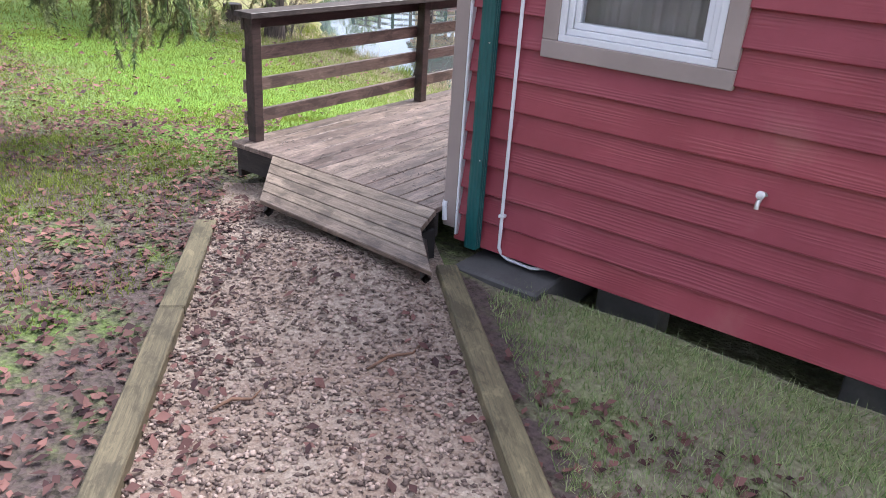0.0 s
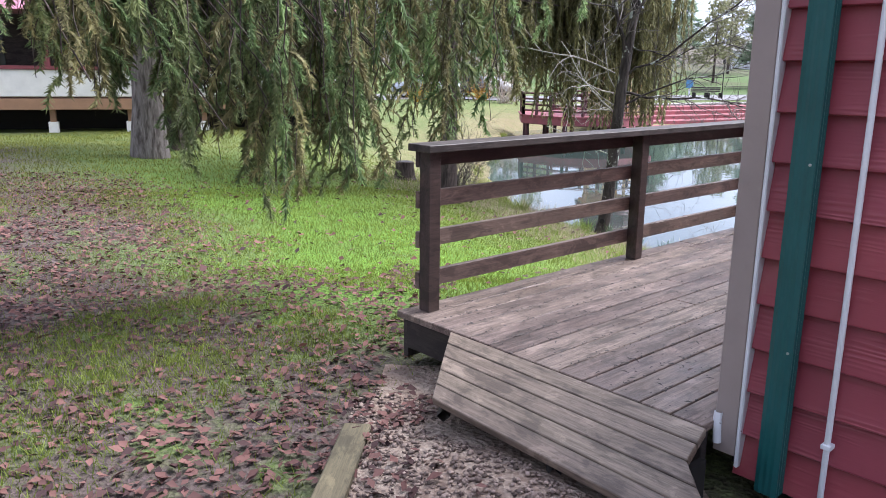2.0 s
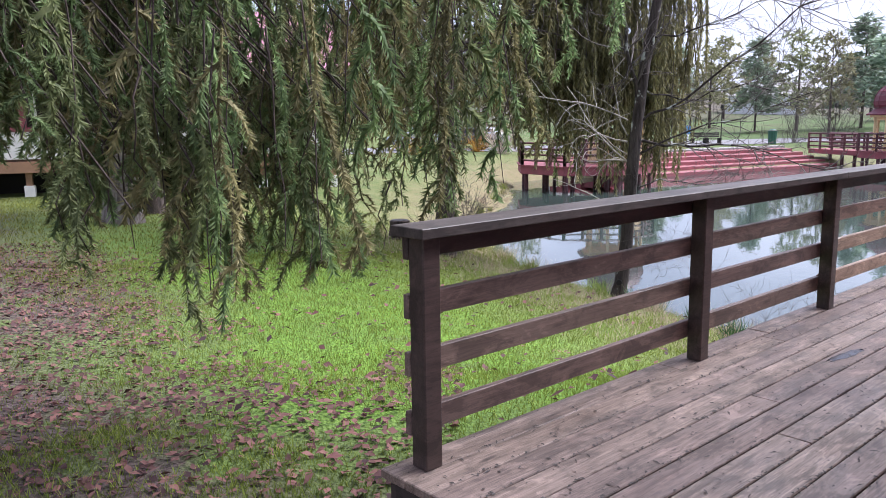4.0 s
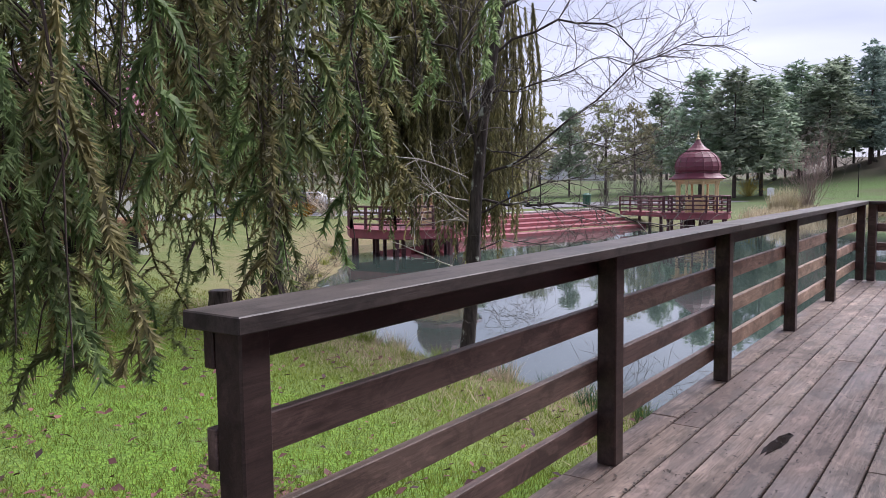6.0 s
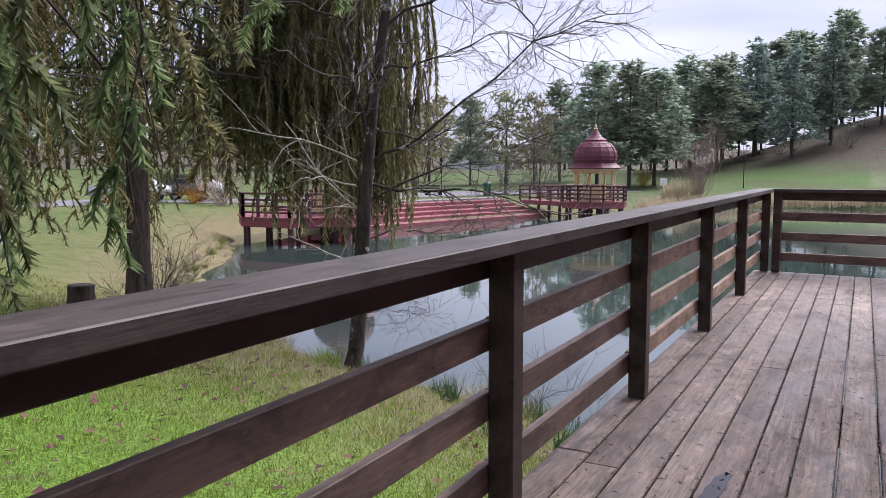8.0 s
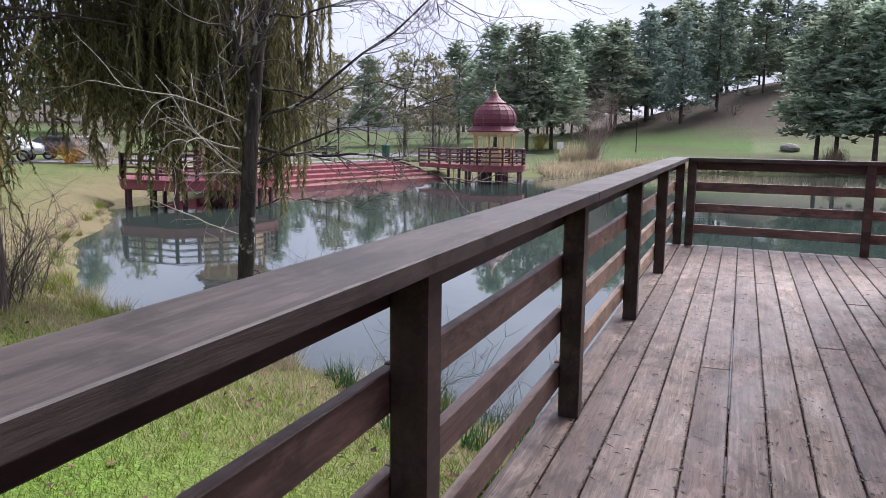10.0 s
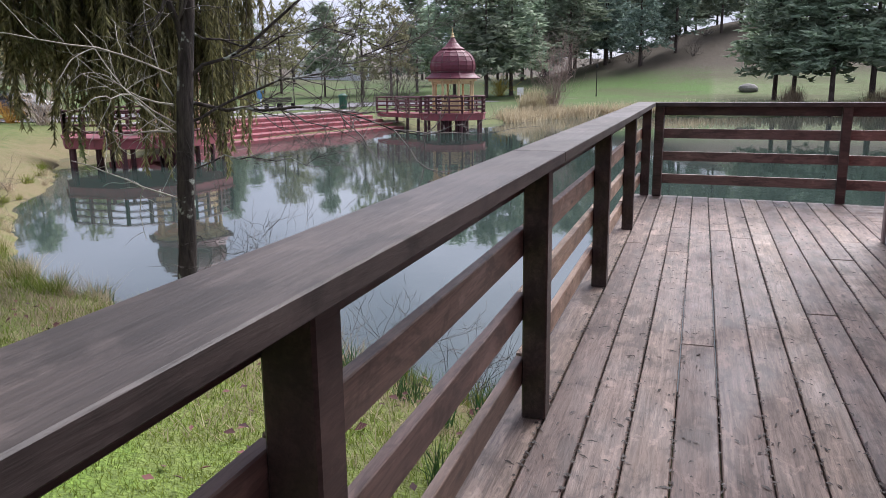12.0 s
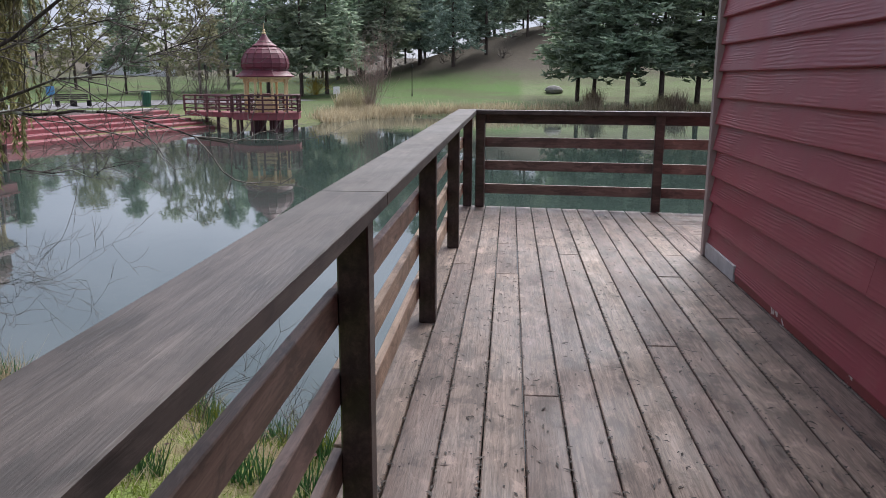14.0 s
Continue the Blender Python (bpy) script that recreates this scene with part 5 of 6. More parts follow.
for px, dist, sc in ((940, 65, 1.0), (925, 64, 0.8), (1387, 70.5, 1.0), (1528, 71.5, 0.8), (1556, 71.5, 1.0), (965, 67, 0.7)):
    x, y = spot(px, dist)
    tagged(child("reed_clump", reed[rs.integers(2)], None, pose(x, y, float(height(x, y)) - 0.05) @ Matrix.Scale(sc, 4)), "tall clump of dry straw-coloured reeds", "reeds", "reed clumps")
# low dead growth along the far shore
n = 9000
t = rs.uniform(0, 1, n)
seg = np.array([(-16.6, 59), (-15.3, 63.8), (-11.8, 68.4), (-4, 71), (13, 75.4), (40, 74.5)])
cum = np.linspace(0, 1, len(seg))
fx, fy = np.interp(t, cum, seg[:, 0]) + rs.normal(0, 0.5, n), np.interp(t, cum, seg[:, 1]) + np.abs(rs.normal(0, 0.8, n))
fz = height(fx, fy)
P = np.stack([fx, fy, fz], -1)
s = rs.normal(0, 1, (n, 3)) * np.array([1, 1, 0])
s /= np.linalg.norm(s, axis=1)[:, None]
d = rs.normal(0, 0.3, (n, 3))
d[:, 2] = 1
V = np.stack([P - s * 0.03, P + s * 0.03, P + d * rs.uniform(0.3, 1.0, (n, 1))], 1).reshape(-1, 3)
tagged(new("shore_reeds", mesh_from("shore_reeds", V, np.arange(len(V)).reshape(-1, 3), M_REED)), "low dead reeds along the far shore", "reeds", kind="stuff")


def shrub(name, label, px, dist, hgt, mat, n, w, up=0.5):
    x, y = spot(px, dist)
    ob = base(name, label, "shrub", pose(x, y, float(height(x, y)) - 0.05))
    rb = np.random.default_rng(int(px) + 5000)
    out = []
    for _ in range(n):
        grow(rb, np.array([rb.normal(0, 0.2), rb.normal(0, 0.2), 0]), np.array([rb.normal(0, w), rb.normal(0, w), 1.0]), hgt * rb.uniform(0.5, 1), 0.02, 2, out, up)
    V, F = tubes(out, 3)
    tagged(child("stemwork", mesh_from("stemwork", V, F, mat), ob), kind="stuff")


shrub("willow_shrub", "bare pinkish willow shrub on the far shore", 971, 65, 5.6, M_TWIGS, 44, 0.36, 1.6)
shrub("forsythia", "yellow flowering forsythia between the pines", 878, 80, 2.2, M_YELLOW, 34, 0.6)
shrub("forsythia", "yellow flowering forsythia beside the road", 20, 46, 1.5, M_YELLOW, 34, 0.9)
shrub("forsythia", "yellow flowering forsythia beside the road", -140, 42, 1.4, M_YELLOW, 34, 0.9)
shrub("bare_tree", "bare grey tree behind the gazebo walkway", 700, 60, 4.6, M_TWIG, 26, 0.55)
shrub("bare_tree", "bare grey tree on the far lawn", 640, 62, 3.6, M_TWIG, 16, 0.5)
shrub("weeping_shrub", "pale pinkish weeping shrub beside the road", 75, 44, 2.6, M_TWIGS, 44, 0.55)


def sheet_strip(name, label, pts, w, mat, lift=0.03):
    """A paved strip that follows the ground."""
    pts = np.asarray(pts, float)
    t = np.linspace(0, len(pts) - 1, 60)
    c = np.stack([np.interp(t, np.arange(len(pts)), pts[:, k]) for k in range(2)], -1)
    d = np.gradient(c, axis=0)
    d /= np.linalg.norm(d, axis=1)[:, None]
    nrm = np.stack([-d[:, 1], d[:, 0]], -1)
    cols = [c + nrm * w * f for f in np.linspace(-0.5, 0.5, 7)]
    V = np.stack([np.concatenate([q, (height(q[:, 0], q[:, 1]) + lift)[:, None]], 1) for q in cols], 1).reshape(-1, 3)
    i, j = np.meshgrid(np.arange(59), np.arange(6), indexing="ij")
    F = np.stack([i * 7 + j, i * 7 + j + 1, (i + 1) * 7 + j + 1, (i + 1) * 7 + j], -1).reshape(-1, 4)
    tagged(new(name, mesh_from(name, V, F, mat)), label, "road", kind="structure")


sheet_strip("road", "grey asphalt road behind the pond", [(-62, 12), (-46, 27), (-40, 40), (-36, 54), (-31, 68), (-24, 78)], 7.0, M_ASPH)


# ---- the porch cabin on the lawn ----
def cabin():
    ob = base("porch_cabin", "long white cabin with red trim, railed porch and pink roof", "cabin", pose(-25.2, 10.6, float(height(-25.0, 11)), 0, 0, 66))
    L = 13.0
    M_PORCHW = plain("white_porch_paint", (0.72, 0.70, 0.66), 0.6, 0.08, 3)
    M_ROOF = plain("pink_metal_roof", (0.34, 0.14, 0.19), 0.5, 0.15, 2)
    M_FLOORB = plain("brown_floor_band", (0.30, 0.17, 0.10), 0.7, 0.15, 3)
    zf = 0.98
    part("floor_band", box(-L / 2, L / 2, -0.02, 5.5, zf - 0.32, zf, 0.01), M_FLOORB, ob)
    part("rail_panel", box(-L / 2, L / 2, -0.01, 0.07, zf + 0.06, zf + 0.82, 0.01), M_PORCHW, ob)
    part("top_rail", box(-L / 2, L / 2, -0.05, 0.11, zf + 0.82, zf + 0.93, 0.01), M_PINK, ob)
    part("back_wall", box(-L / 2, L / 2, 2.2, 2.4, zf, zf + 2.6), M_JOIST, ob)
    for i in range(7):
        x = -L / 2 + 0.1 + i * (L - 0.2) / 6
        part("porch_post", box(x - 0.08, x + 0.08, 0.0, 0.16, zf + 0.93, zf + 2.5), M_PINK, ob)
        part("porch_post", box(x + 0.3, x + 0.36, 0.02, 0.1, zf + 0.93, zf + 2.5), M_PORCHW, ob)
        part("pier", box(x - 0.13, x + 0.13, 0.1, 0.36, -0.1, 0.3), M_PORCHW, ob)
        part("stilt", box(x - 0.08, x + 0.08, 0.15, 0.31, 0.3, zf - 0.32), M_FLOORB, ob)
    for i in range(4):
        x = -L / 2 + 1.8 + i * 3
        part("window", box(x, x + 1.1, 2.16, 2.21, zf + 0.9, zf + 2.1), M_GLASSD, ob)
    bm = bmesh.new()
    r = [bm.verts.new(p) for p in ((-L / 2 - 0.5, -0.6, zf + 2.45), (L / 2 + 0.5, -0.6, zf + 2.45), (L / 2 + 0.5, 3.2, zf + 4.6), (-L / 2 - 0.5, 3.2, zf + 4.6), (L / 2 + 0.5, 7, zf + 2.45), (-L / 2 - 0.5, 7, zf + 2.45))]
    bm.faces.new((r[0], r[1], r[2], r[3])), bm.faces.new((r[3], r[2], r[4], r[5])), bm.faces.new((r[0], r[3], r[5])), bm.faces.new((r[1], r[4], r[2])), bm.faces.new((r[1], r[0], r[5], r[4]))
    part("roof", bm, M_ROOF, ob)
    for i in range(30):
        x = -L / 2 - 0.4 + i * (L + 0.8) / 29
        V, F = tubes([([(x, -0.6, zf + 2.47), (x, 3.18, zf + 4.61)], [0.025, 0.025])], 4)
        child("roof_seam", mesh_from("roof_seam", V, F, M_ROOF), ob)
    # near-black sheet set back under the floor, painting the underside dark
    part("skirt", box(-L / 2, L / 2, 1.6, 1.8, -0.2, zf - 0.33), M_BLACK, ob)


M_GLASSD = plain("dark_window_glass", (0.03, 0.035, 0.04), 0.1, 0.1, 2, 0)
cabin()


def car(label, px, dist, turn, paint):
    x, y = spot(px, dist)
    ob = base("car", label, "car", pose(x, y, float(height(x, y)) + 0.03, 0, 0, turn), "parked cars")
    prof = [(-2.2, 0.35), (-2.2, 0.8), (-1.9, 0.95), (-1.2, 1.0), (-0.6, 1.42), (0.9, 1.45), (1.7, 1.0), (2.15, 0.9), (2.2, 0.4)]
    bm = bmesh.new()
    rows = [[bm.verts.new((a, s * (0.86 if z < 1.1 else 0.66), z)) for a, z in prof] for s in (-1, 1)]
    n = len(prof)
    for i in range(n):
        j = (i + 1) % n
        bm.faces.new((rows[0][i], rows[0][j], rows[1][j], rows[1][i]))
    bm.faces.new(rows[0][::-1]), bm.faces.new(rows[1])
    bmesh.ops.recalc_face_normals(bm, faces=bm.faces)
    bmesh.ops.bevel(bm, geom=bm.edges[:], offset=0.06, segments=2, affect="EDGES")
    part("body", bm, paint, ob, smooth=True)
    for s in (-1, 1):
        part("side_window", box(-0.5, 1.0, s * 0.79 - 0.02, s * 0.79 + 0.02, 1.06, 1.36, 0.01), M_GLASSD, ob)
        for wx in (-1.35, 1.35):
            wh = part("wheel", lathe([(0.2, 0), (0.31, 0.02), (0.31, 0.18), (0.2, 0.2)], 16), M_BLACK, ob, m=pose(wx, s * 0.8 + 0.1, 0.31, 90))
            part("rim", lathe([(0.02, -0.006), (0.2, -0.006), (0.2, 0.206), (0.02, 0.206)], 12), paint, wh)


M_SILVER = plain("silver_car_paint", (0.5, 0.53, 0.56), 0.25, 0.04, 2, 0, 0.4)
M_DARKCAR = plain("dark_car_paint", (0.03, 0.035, 0.045), 0.25, 0.04, 2, 0, 0.3)
car("silver parked car beside the road", -120, 47, 40, M_SILVER)
car("dark parked car beside the road", -10, 50, 40, M_DARKCAR)
car("silver parked car further along the road", 30, 53, 40, M_SILVER)


def far_house(label, px, dist, w, h, roofmat):
    x, y = spot(px, dist)
    ob = base("far_house", label, "house", pose(x, y, float(height(x, y)) - 0.3, 0, 0, 25))
    part("wall", box(-w / 2, w / 2, 0, 6, 0, h), M_WHITE, ob)
    bm = bmesh.new()
    r = [bm.verts.new(p) for p in ((-w / 2 - 0.4, -0.4, h), (w / 2 + 0.4, -0.4, h), (w / 2 + 0.4, 3, h + 1.8), (-w / 2 - 0.4, 3, h + 1.8), (w / 2 + 0.4, 6.4, h), (-w / 2 - 0.4, 6.4, h))]
    for f in ((0, 1, 2, 3), (3, 2, 4, 5), (0, 3, 5), (1, 4, 2), (1, 0, 5, 4)):
        bm.faces.new([r[i] for i in f])
    part("roof", bm, roofmat, ob)
    for i in range(3):
        xx = -w / 2 + w * (i + 0.5) / 3
        part("window", box(xx - 0.5, xx + 0.5, -0.03, 0.02, h * 0.4, h * 0.8), M_GLASSD, ob)


far_house("white far house behind the trees", 590, 118, 11, 3.0, M_STONE)


def post_sign(label, px, dist, col):
    x, y = spot(px, dist)
    ob = base("sign_post", label, "sign", pose(x, y, float(height(x, y)), 0, 0, 15))
    part("post", box(-0.05, 0.05, -0.05, 0.05, 0, 1.2), M_WHITE, ob)
    part("board", box(-0.28, 0.28, -0.09, -0.05, 0.7, 1.35, 0.01), col, ob)


M_BLUE = plain("blue_sign_paint", (0.10, 0.28, 0.50), 0.5, 0.1, 4)
M_GREENBIN = plain("green_bin_plastic", (0.02, 0.09, 0.06), 0.5, 0.1, 4)
post_sign("pale blue notice board on a white post", 914, 70, M_WHITE)
post_sign("blue sign board on a post beside the road", 462, 62, M_BLUE)


def bin_thing(px, dist):
    x, y = spot(px, dist)
    ob = base("litter_bin", "dark green litter bin beside the terrace", "bin", pose(x, y, float(height(x, y))))
    part("body", lathe([(0.28, 0), (0.33, 0.9)], 12), M_GREENBIN, ob)
    part("lid", lathe([(0.35, 0.9), (0.35, 0.98), (0.12, 1.12)], 12), M_GREENBIN, ob)


bin_thing(605, 60)


def lamp_post(px, dist):
    x, y = spot(px, dist)
    ob = base("lamp_post", "thin dark lamp post on the far lawn", "lamp post", pose(x, y, float(height(x, y))), "far lamp posts")
    part("pole", lathe([(0.07, 0), (0.04, 0.4), (0.03, 2.6)], 8), M_BLACK, ob)
    part("head", lathe([(0.05, 2.6), (0.14, 2.72), (0.1, 2.95), (0.03, 3.0)], 8), M_BLACK, ob)


for px, dist in ((520, 60), (700, 66), (1046, 76)):
    lamp_post(px, dist)


def bench(px, dist):
    x, y = spot(px, dist)
    ob = base("bench", "dark slatted bench above the terrace", "bench", pose(x, y, float(height(x, y)), 0, 0, 70), "terrace benches")
    for k in range(3):
        part("slat", box(-0.7, 0.7, 0.12 * k, 0.12 * k + 0.1, 0.42, 0.45), M_JOIST, ob)
        part("back_slat", box(-0.7, 0.7, 0.38, 0.41, 0.5 + 0.13 * k, 0.6 + 0.13 * k), M_JOIST, ob)
    for s in (-0.6, 0.6):
        part("leg", box(s - 0.03, s + 0.03, 0.0, 0.4, 0, 0.42), M_BLACK, ob)


for px in (485, 510):
    bench(px, 60)
x, y = spot(1310, 78)
rock = base("boulder", "pale boulder on the hillside", "rock", pose(x, y, float(height(x, y)) - 0.1))
bm = bmesh.new()
bmesh.ops.create_icosphere(bm, subdivisions=2, radius=0.6)
for v in bm.verts:
    v.co = Vector((v.co.x * 1.5, v.co.y, v.co.z * 0.7)) * (1 + 0.2 * noise.noise(v.co * 2)) + Vector((0, 0, 0.4))
part("stone", bm, M_STONE, rock)

# ---- ground cover near the path ----
rs = np.random.default_rng(33)


def rng_area(n, x0, x1, y0, y1):
    return rs.uniform(x0, x1, n), rs.uniform(y0, y1, n)


def blades(name, label, x, y, h, w, mat, lean=0.45):
    n = len(x)
    P = np.stack([x, y, height(x, y) - 0.004], -1)
    s = rs.normal(0, 1, (n, 3)) * np.array([1, 1, 0])
    s /= np.linalg.norm(s, axis=1)[:, None] + 1e-9
    d = rs.normal(0, lean, (n, 3))
    d[:, 2] = 1
    V = np.stack([P - s * w, P + s * w, P + d * (h * rs.uniform(0.4, 1.2, n))[:, None]], 1).reshape(-1, 3)
    tagged(new(name, mesh_from(name, V, np.arange(len(V)).reshape(-1, 3), mat)), label, "grass", kind="stuff")


def lawn_mask(x, y):
    patch = waves(x * 0.9 + 3, y * 0.9) + 0.6 * waves(x * 2.3, y * 2.1)
    lush = smooth((y - 4.4 + 0.5 * patch) / 1.2)
    s = (x + y) * 0.707
    path = (s > -0.26) & (s < 1.40) & (y < 4.6) & (x > -4.1)
    keep = rs.uniform(0, 1, len(x)) < np.where((lush > 0.5) | (s > 1.4), 1.0, np.clip(0.30 + 0.7 * patch, 0.04, 1))
    return keep & ~path & (pond_distance(x, y) > 1.9 + 0.9 * waves(x * 1.7, y * 1.7))


x, y = rng_area(150000, -13, -4.42, 2.0, 12.5)
k = lawn_mask(x, y)
blades("grass", "short bright green lawn grass", x[k], y[k], 0.055, 0.0032, M_BLADE)
x, y = rng_area(150000, -6.5, 3.0, 0.5, 4.6)
k = lawn_mask(x, y) & ((x < -3.4) | (x + y > 2.1)) & ~((x > -4.0) & (x < -2.0) & (y > 3.6)) & ~((x > -2.3) & (y > 4.38))
j = k & (x + y > 1.4)
blades("grass", "thin straw-coloured patchy grass beside the house wall, lightened against its shadow", x[j], y[j], 0.06, 0.003, M_BLADE2)
j = k & (x + y <= 1.4)
blades("grass", "thin patchy grass between leaves beside the path", x[j], y[j], 0.06, 0.003, M_BLADE)
x, y = rng_area(60000, -26, -12, 2, 14)
k = pond_distance(x, y) > 0.5
blades("grass", "short lawn grass under the spruces", x[k], y[k], 0.06, 0.006, M_BLADE)
# rough grass on the bank, dry and green
x, y = rng_area(60000, -16, -4.5, 8.0, 16.5)
d = pond_distance(x, y)
k = (d > 0.15) & (d < 2.8 + 0.8 * waves(x * 1.7, y * 1.7))
j = k & (rs.uniform(0, 1, len(x)) < 0.45)
blades("grass", "dry straw-coloured grass on the pond bank", x[j], y[j], 0.12, 0.004, M_REED, 0.6)
j = k & ~j
blades("grass", "rough green grass on the pond bank", x[j], y[j], 0.10, 0.004, M_BLADE, 0.5)
# tufts and bulb leaves on the bank
bank = [(-5.25, 11.0), (-5.5, 10.4), (-5.9, 10.9), (-6.1, 10.3), (-6.7, 11.4), (-7.2, 11.5), (-7.6, 12.0), (-8.3, 12.2), (-8.8, 12.3), (-5.0, 10.2), (-9.9, 13.1), (-11.2, 13.6), (-12.0, 13.7), (-5.05, 9.3), (-13.6, 14.5), (-14.0, 14.9), (-6.4, 11.9), (-5.7, 11.6)]
tm = [tuft_mesh("leaves", rs, 60, 0.12, 0.32, 0.007, M_DAFF, 0.28) for _ in range(3)]
ty = [tuft_mesh("leaves", rs, 90, 0.16, 0.38, 0.005, M_REED, 0.5)] + [tuft_mesh("leaves", rs, 90, 0.16, 0.3, 0.005, M_BLADE, 0.45) for _ in range(3)]
for i, (x, y) in enumerate(bank):
    tagged(child("bulb_clump", tm[i % 3], None, pose(x, y, float(height(x, y)) - 0.01, 0, 0, 50 * i)), "clump of upright green bulb leaves on the bank", "plant", "bulb clumps")
for i in range(70):
    j = rs.integers(3, 13)
    a, b = POND[j], POND[j + 1]
    q = a + (b - a) * rs.uniform(0, 1)
    x, y = q[0] + rs.normal(0, 0.15), q[1] - abs(rs.normal(0.35, 0.3))
    tagged(child("grass_tuft", ty[rs.integers(4)], None, pose(x, y, float(height(x, y)) - 0.02, 0, 0, rs.uniform(0, 360)) @ Matrix.Scale(rs.uniform(0.6, 1.2), 4)), "tuft of dry and green grass at the water's edge", "grass", "bank tufts")


def leaves(name, label, x, y, size, lift=0.012):
    n = len(x)
    P = np.stack([x, y, height(x, y) + lift * rs.uniform(0.4, 2.2, n)], -1)
    a = rs.uniform(0, 2 * math.pi, n)
    u = np.stack([np.cos(a), np.sin(a), rs.normal(0, 0.25, n)], -1)
    v = np.stack([-np.sin(a), np.cos(a), rs.normal(0, 0.3, n)], -1)
    sz = (size * rs.uniform(0.5, 1.25, n))[:, None]
    up = np.array([0, 0, 1.0]) * sz * rs.uniform(0.05, 0.5, (n, 1))
    V = np.stack([P - u * sz, P - v * sz * 0.55 + up * 0.6, P + u * sz + up * 0.5, P + v * sz * 0.6 + up], 1).reshape(-1, 3)
    i = np.arange(n)[:, None] * 4
    F = np.concatenate([i + np.array([0, 1, 2]), i + np.array([0, 2, 3])])
    tagged(new(name, mesh_from(name, V, F, M_LEAF)), label, "leaves", kind="stuff")


x, y = rng_area(64000, -15, 2.5, 0.3, 6.8)
patch = waves(x * 0.9 + 3, y * 0.9) + 0.6 * waves(x * 2.3, y * 2.1)
s = (x + y) * 0.707
p = np.clip(0.75 - 0.55 * patch, 0.05, 1) * (1 - smooth((y - 4.2 - 0.22 * np.clip(-x - 6, 0, 5) + 0.45 * patch) / 1.6)) * np.where((s > -0.1) & (s < 1.3), 0.09, 1) * np.where(s > 1.3, 0.45, 1)
p = np.where((s > -0.5) & (s < 0.18), np.maximum(p, 0.55), p)
k = (rs.uniform(0, 1, len(x)) < p) & ~((x > -4.45) & (y > 4.2)) & ~((x > -3.72) & (y > 3.7)) & ~((x > -2.4) & (y > 4.36))
leaves("fallen_leaves", "brown fallen leaves littering the grass", x[k], y[k], 0.029)
x, y = rng_area(900, -14, -4.6, 4.5, 12)
leaves("fallen_leaves", "scattered dry leaves on the lawn", x, y, 0.040, 0.045)

# gravel: loose stones on the path
s, q = rs.uniform(-0.2, 1.26, 17000), rs.uniform(-1.0, 5.75, 17000)
x, y = (s - q) * 0.7071, (s + q) * 0.7071
k = ~((y > 3.88) & (x < -2.0) & (x > -3.72)) & ~((y > 4.2))
x, y = x[k], y[k]
n = len(x)
O = np.array([(1, 0, 0), (0, 1, 0), (-1, 0, 0), (0, -1, 0), (0, 0, 0.8), (0, 0, -0.6)], float)
sz = rs.uniform(0.006, 0.018, (n, 1, 1)) * rs.uniform(0.5, 1.35, (n, 1, 3)) * np.array([1.0, 1.0, 0.85])
a = rs.uniform(0, 6.28, n)
B = O[None] * sz + rs.normal(0, 0.0015, (n, 6, 3))
Bx = B[..., 0] * np.cos(a)[:, None] - B[..., 1] * np.sin(a)[:, None]
By = B[..., 0] * np.sin(a)[:, None] + B[..., 1] * np.cos(a)[:, None]
V = np.stack([Bx + x[:, None], By + y[:, None], B[..., 2] + (height(x, y) + 0.004)[:, None]], -1).reshape(-1, 3)
T = np.array([(0, 1, 4), (1, 2, 4), (2, 3, 4), (3, 0, 4), (1, 0, 5), (2, 1, 5), (3, 2, 5), (0, 3, 5)])
F = (np.arange(n)[:, None, None] * 6 + T[None]).reshape(-1, 3)
tagged(new("gravel", mesh_from("gravel", V, F, M_PEB)), "loose tan and grey gravel on the path", "gravel", kind="stuff")
for i, (xa, ya, ang, L) in enumerate(((-2.02, 3.14, 76.0, 0.34), (-2.29, 2.49, 69.0, 0.22))):
    ob = base("fallen_stick", "thin brown fallen stick on the gravel", "stick", pose(xa, ya, float(height(xa, ya)) + 0.012, 0, 0, ang), "sticks on the path")
    V, F = tubes([([(0, 0, 0), (L * 0.4, 0.02, 0.01), (L * 0.75, -0.01, 0.004), (L, 0.03, 0.01)], [0.007, 0.008, 0.006, 0.003])], 6)
    child("stem", mesh_from("stem", V, F, M_STICK, True), ob)

# litter on the deck boards
n = 5200
x, y = rs.uniform(DX0 + 0.1, DX1 - 0.05, n), rs.uniform(DY0 + 0.1, DY1 - 0.4, n)
a = rs.uniform(0, 6.28, n)
ln, w = rs.uniform(0.006, 0.03, n), rs.uniform(0.002, 0.005, n)
gaps = rs.uniform(0, 1, n) < 0.72
x = np.where(gaps, DX0 + BW + 0.0028 + PITCH * rs.integers(0, nb - 1, n) + rs.normal(0, 0.006, n), x)
ln, w = np.where(gaps, ln * 0.45, ln * 0.8), np.where(gaps, w * 1.3, w)
c, sn = np.cos(a), np.sin(a)
P = np.stack([x, y, np.full(n, 0.003)], -1)
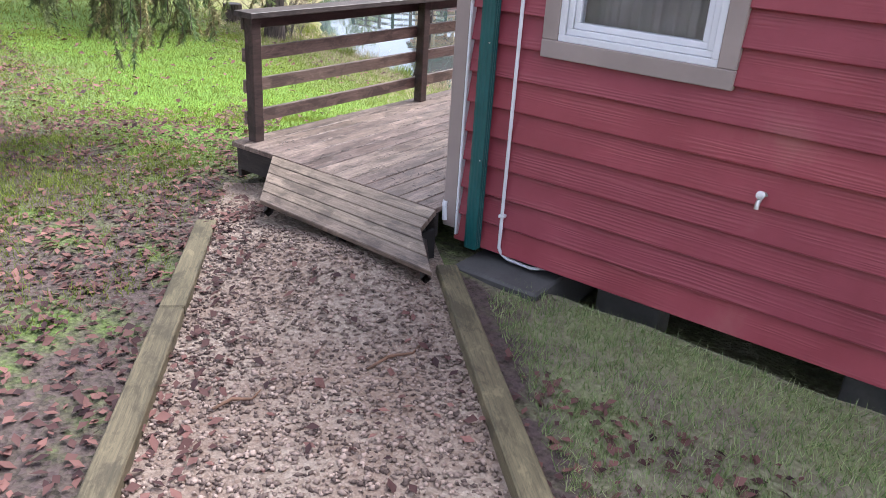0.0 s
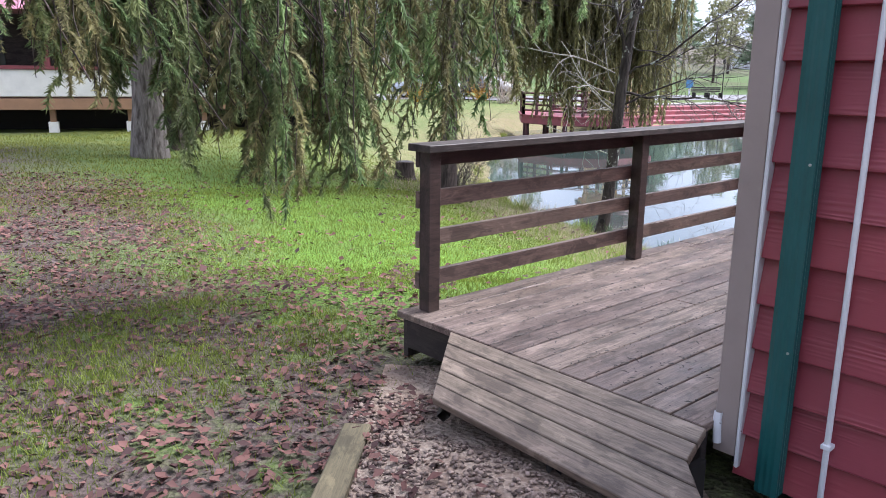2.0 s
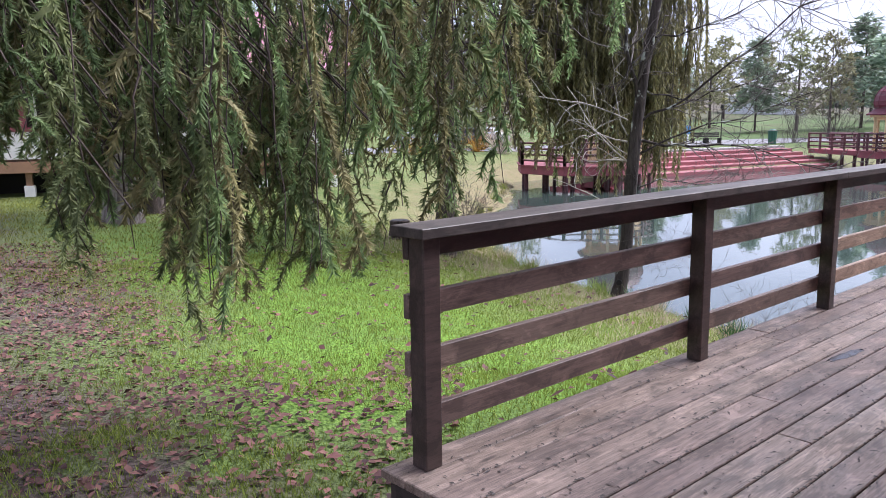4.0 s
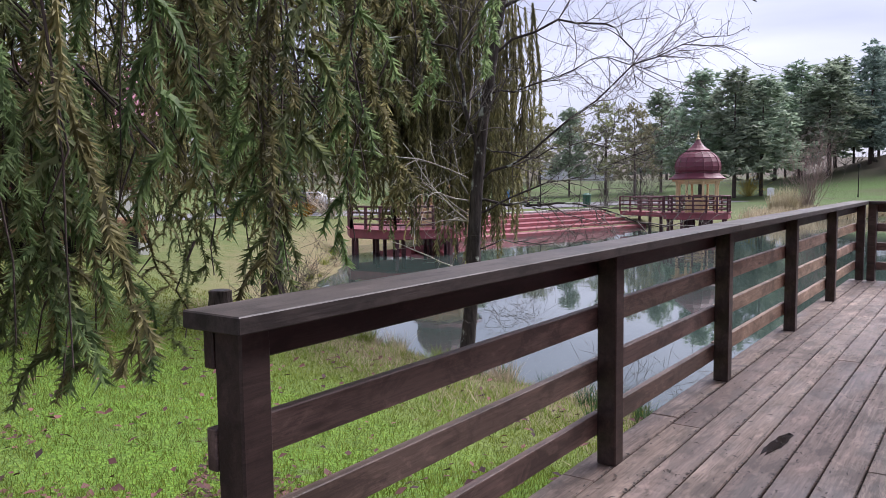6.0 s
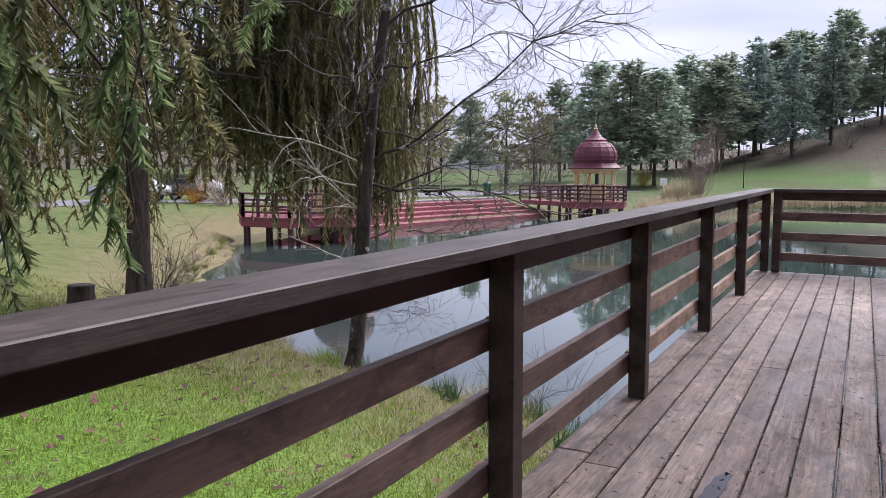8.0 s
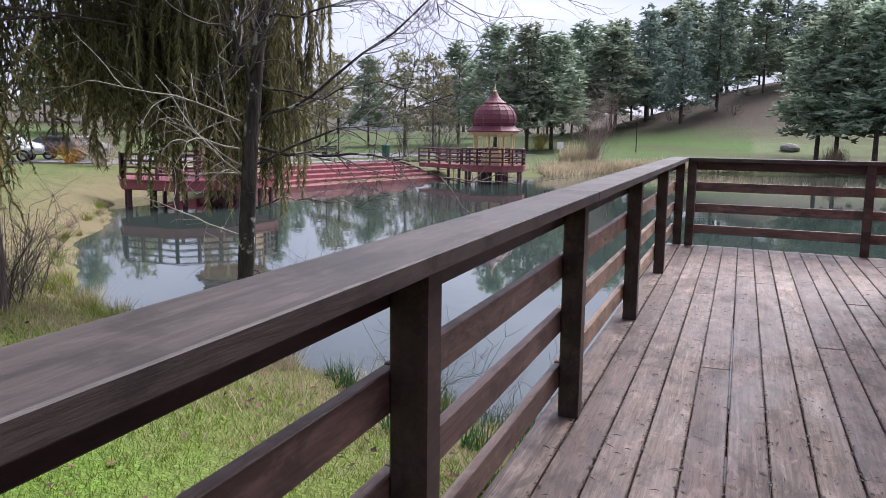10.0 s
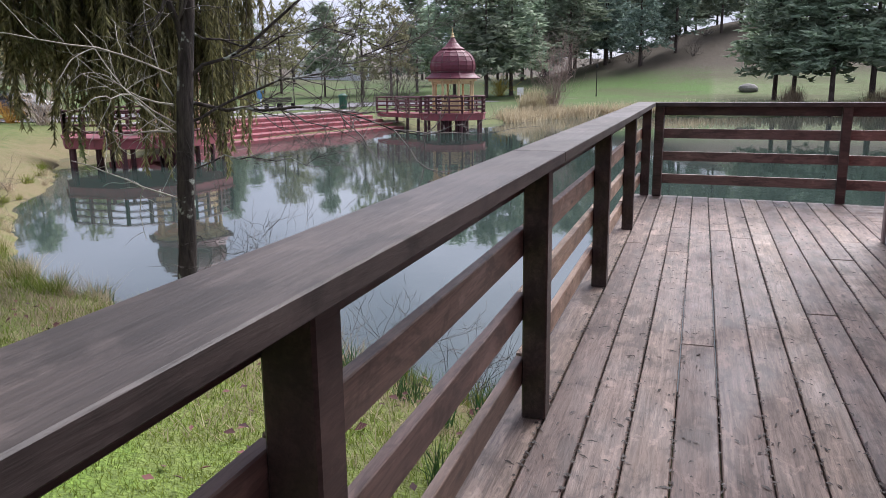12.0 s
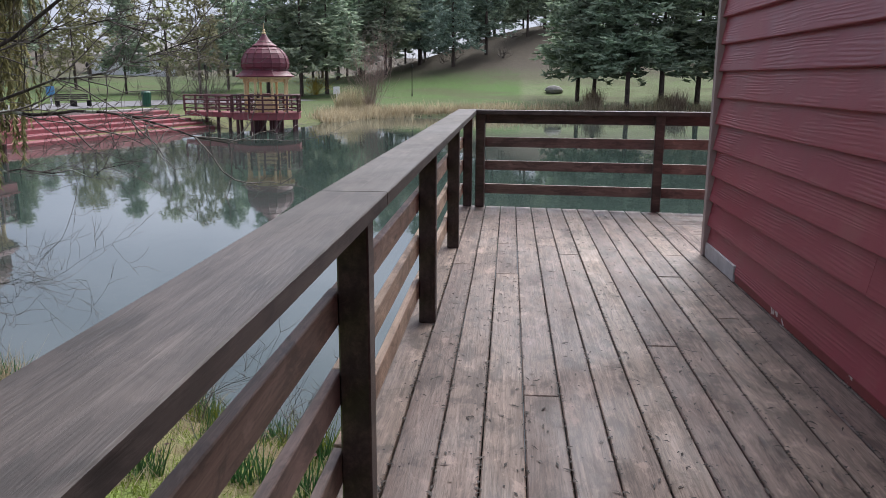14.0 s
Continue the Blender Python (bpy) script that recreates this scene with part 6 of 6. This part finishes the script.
u, v = np.stack([c * ln, sn * ln, np.zeros(n)], -1), np.stack([-sn * w, c * w, np.zeros(n)], -1)
up = np.array([0, 0, 0.004])
V = np.stack([P - u, P + v + up, P + u, P - v + up * 0.5], 1).reshape(-1, 3)
i = np.arange(n)[:, None] * 4
F = np.concatenate([i + np.array([0, 3, 1]), i + np.array([1, 3, 2])])
tagged(new("deck_litter", mesh_from("deck_litter", V, F, M_JOIST)), "dark bits of twig and bud on the deck", "litter", kind="stuff")

# nail heads in the deck boards, two to a joist
nx = np.array([DX0 + BW / 2 + i * PITCH + o for i in range(nb) for o in (-0.04, 0.04)])
ny = np.arange(DY0 + 0.06, DY1 - 0.3, 0.4)
NX, NY = np.meshgrid(nx, ny, indexing="ij")
NX, NY = NX.ravel() + rs.normal(0, 0.006, NX.size), NY.ravel() + rs.normal(0, 0.006, NY.size)
a = np.linspace(0, 2 * math.pi, 6, endpoint=False)
V = np.stack([NX[:, None] + 0.0042 * np.cos(a), NY[:, None] + 0.0042 * np.sin(a), np.full((NX.size, 6), 0.0022)], -1).reshape(-1, 3)
F = (np.arange(NX.size)[:, None, None] * 6 + np.array([(0, 1, 2), (0, 2, 3), (0, 3, 4), (0, 4, 5)])[None]).reshape(-1, 3)
nl = child("nailwork", mesh_from("nailwork", V, F, M_JOIST), deck)
tagged(nl, kind="stuff")

def puddle(label, x, y, a, b, ang, seed):
    rp = random.Random(seed)
    bm = bmesh.new()
    vs = [bm.verts.new((a * (1 + rp.uniform(-0.25, 0.25)) * math.cos(t * math.pi / 10), b * (1 + rp.uniform(-0.2, 0.2)) * math.sin(t * math.pi / 10), 0)) for t in range(20)]
    bm.faces.new(vs)
    bmesh.ops.triangulate(bm, faces=bm.faces)
    ob = part("puddle", bm, M_WET, None, m=pose(x, y, 0.0021, 0, 0, ang))
    tagged(ob, label, "puddle")


M_WET = plain("wet_dark_film", (0.03, 0.024, 0.022), 0.06, 0.2, 9, 0)
puddle("small dark wet puddle on a deck board", -3.795, 7.0, 0.17, 0.033, 84, 1)
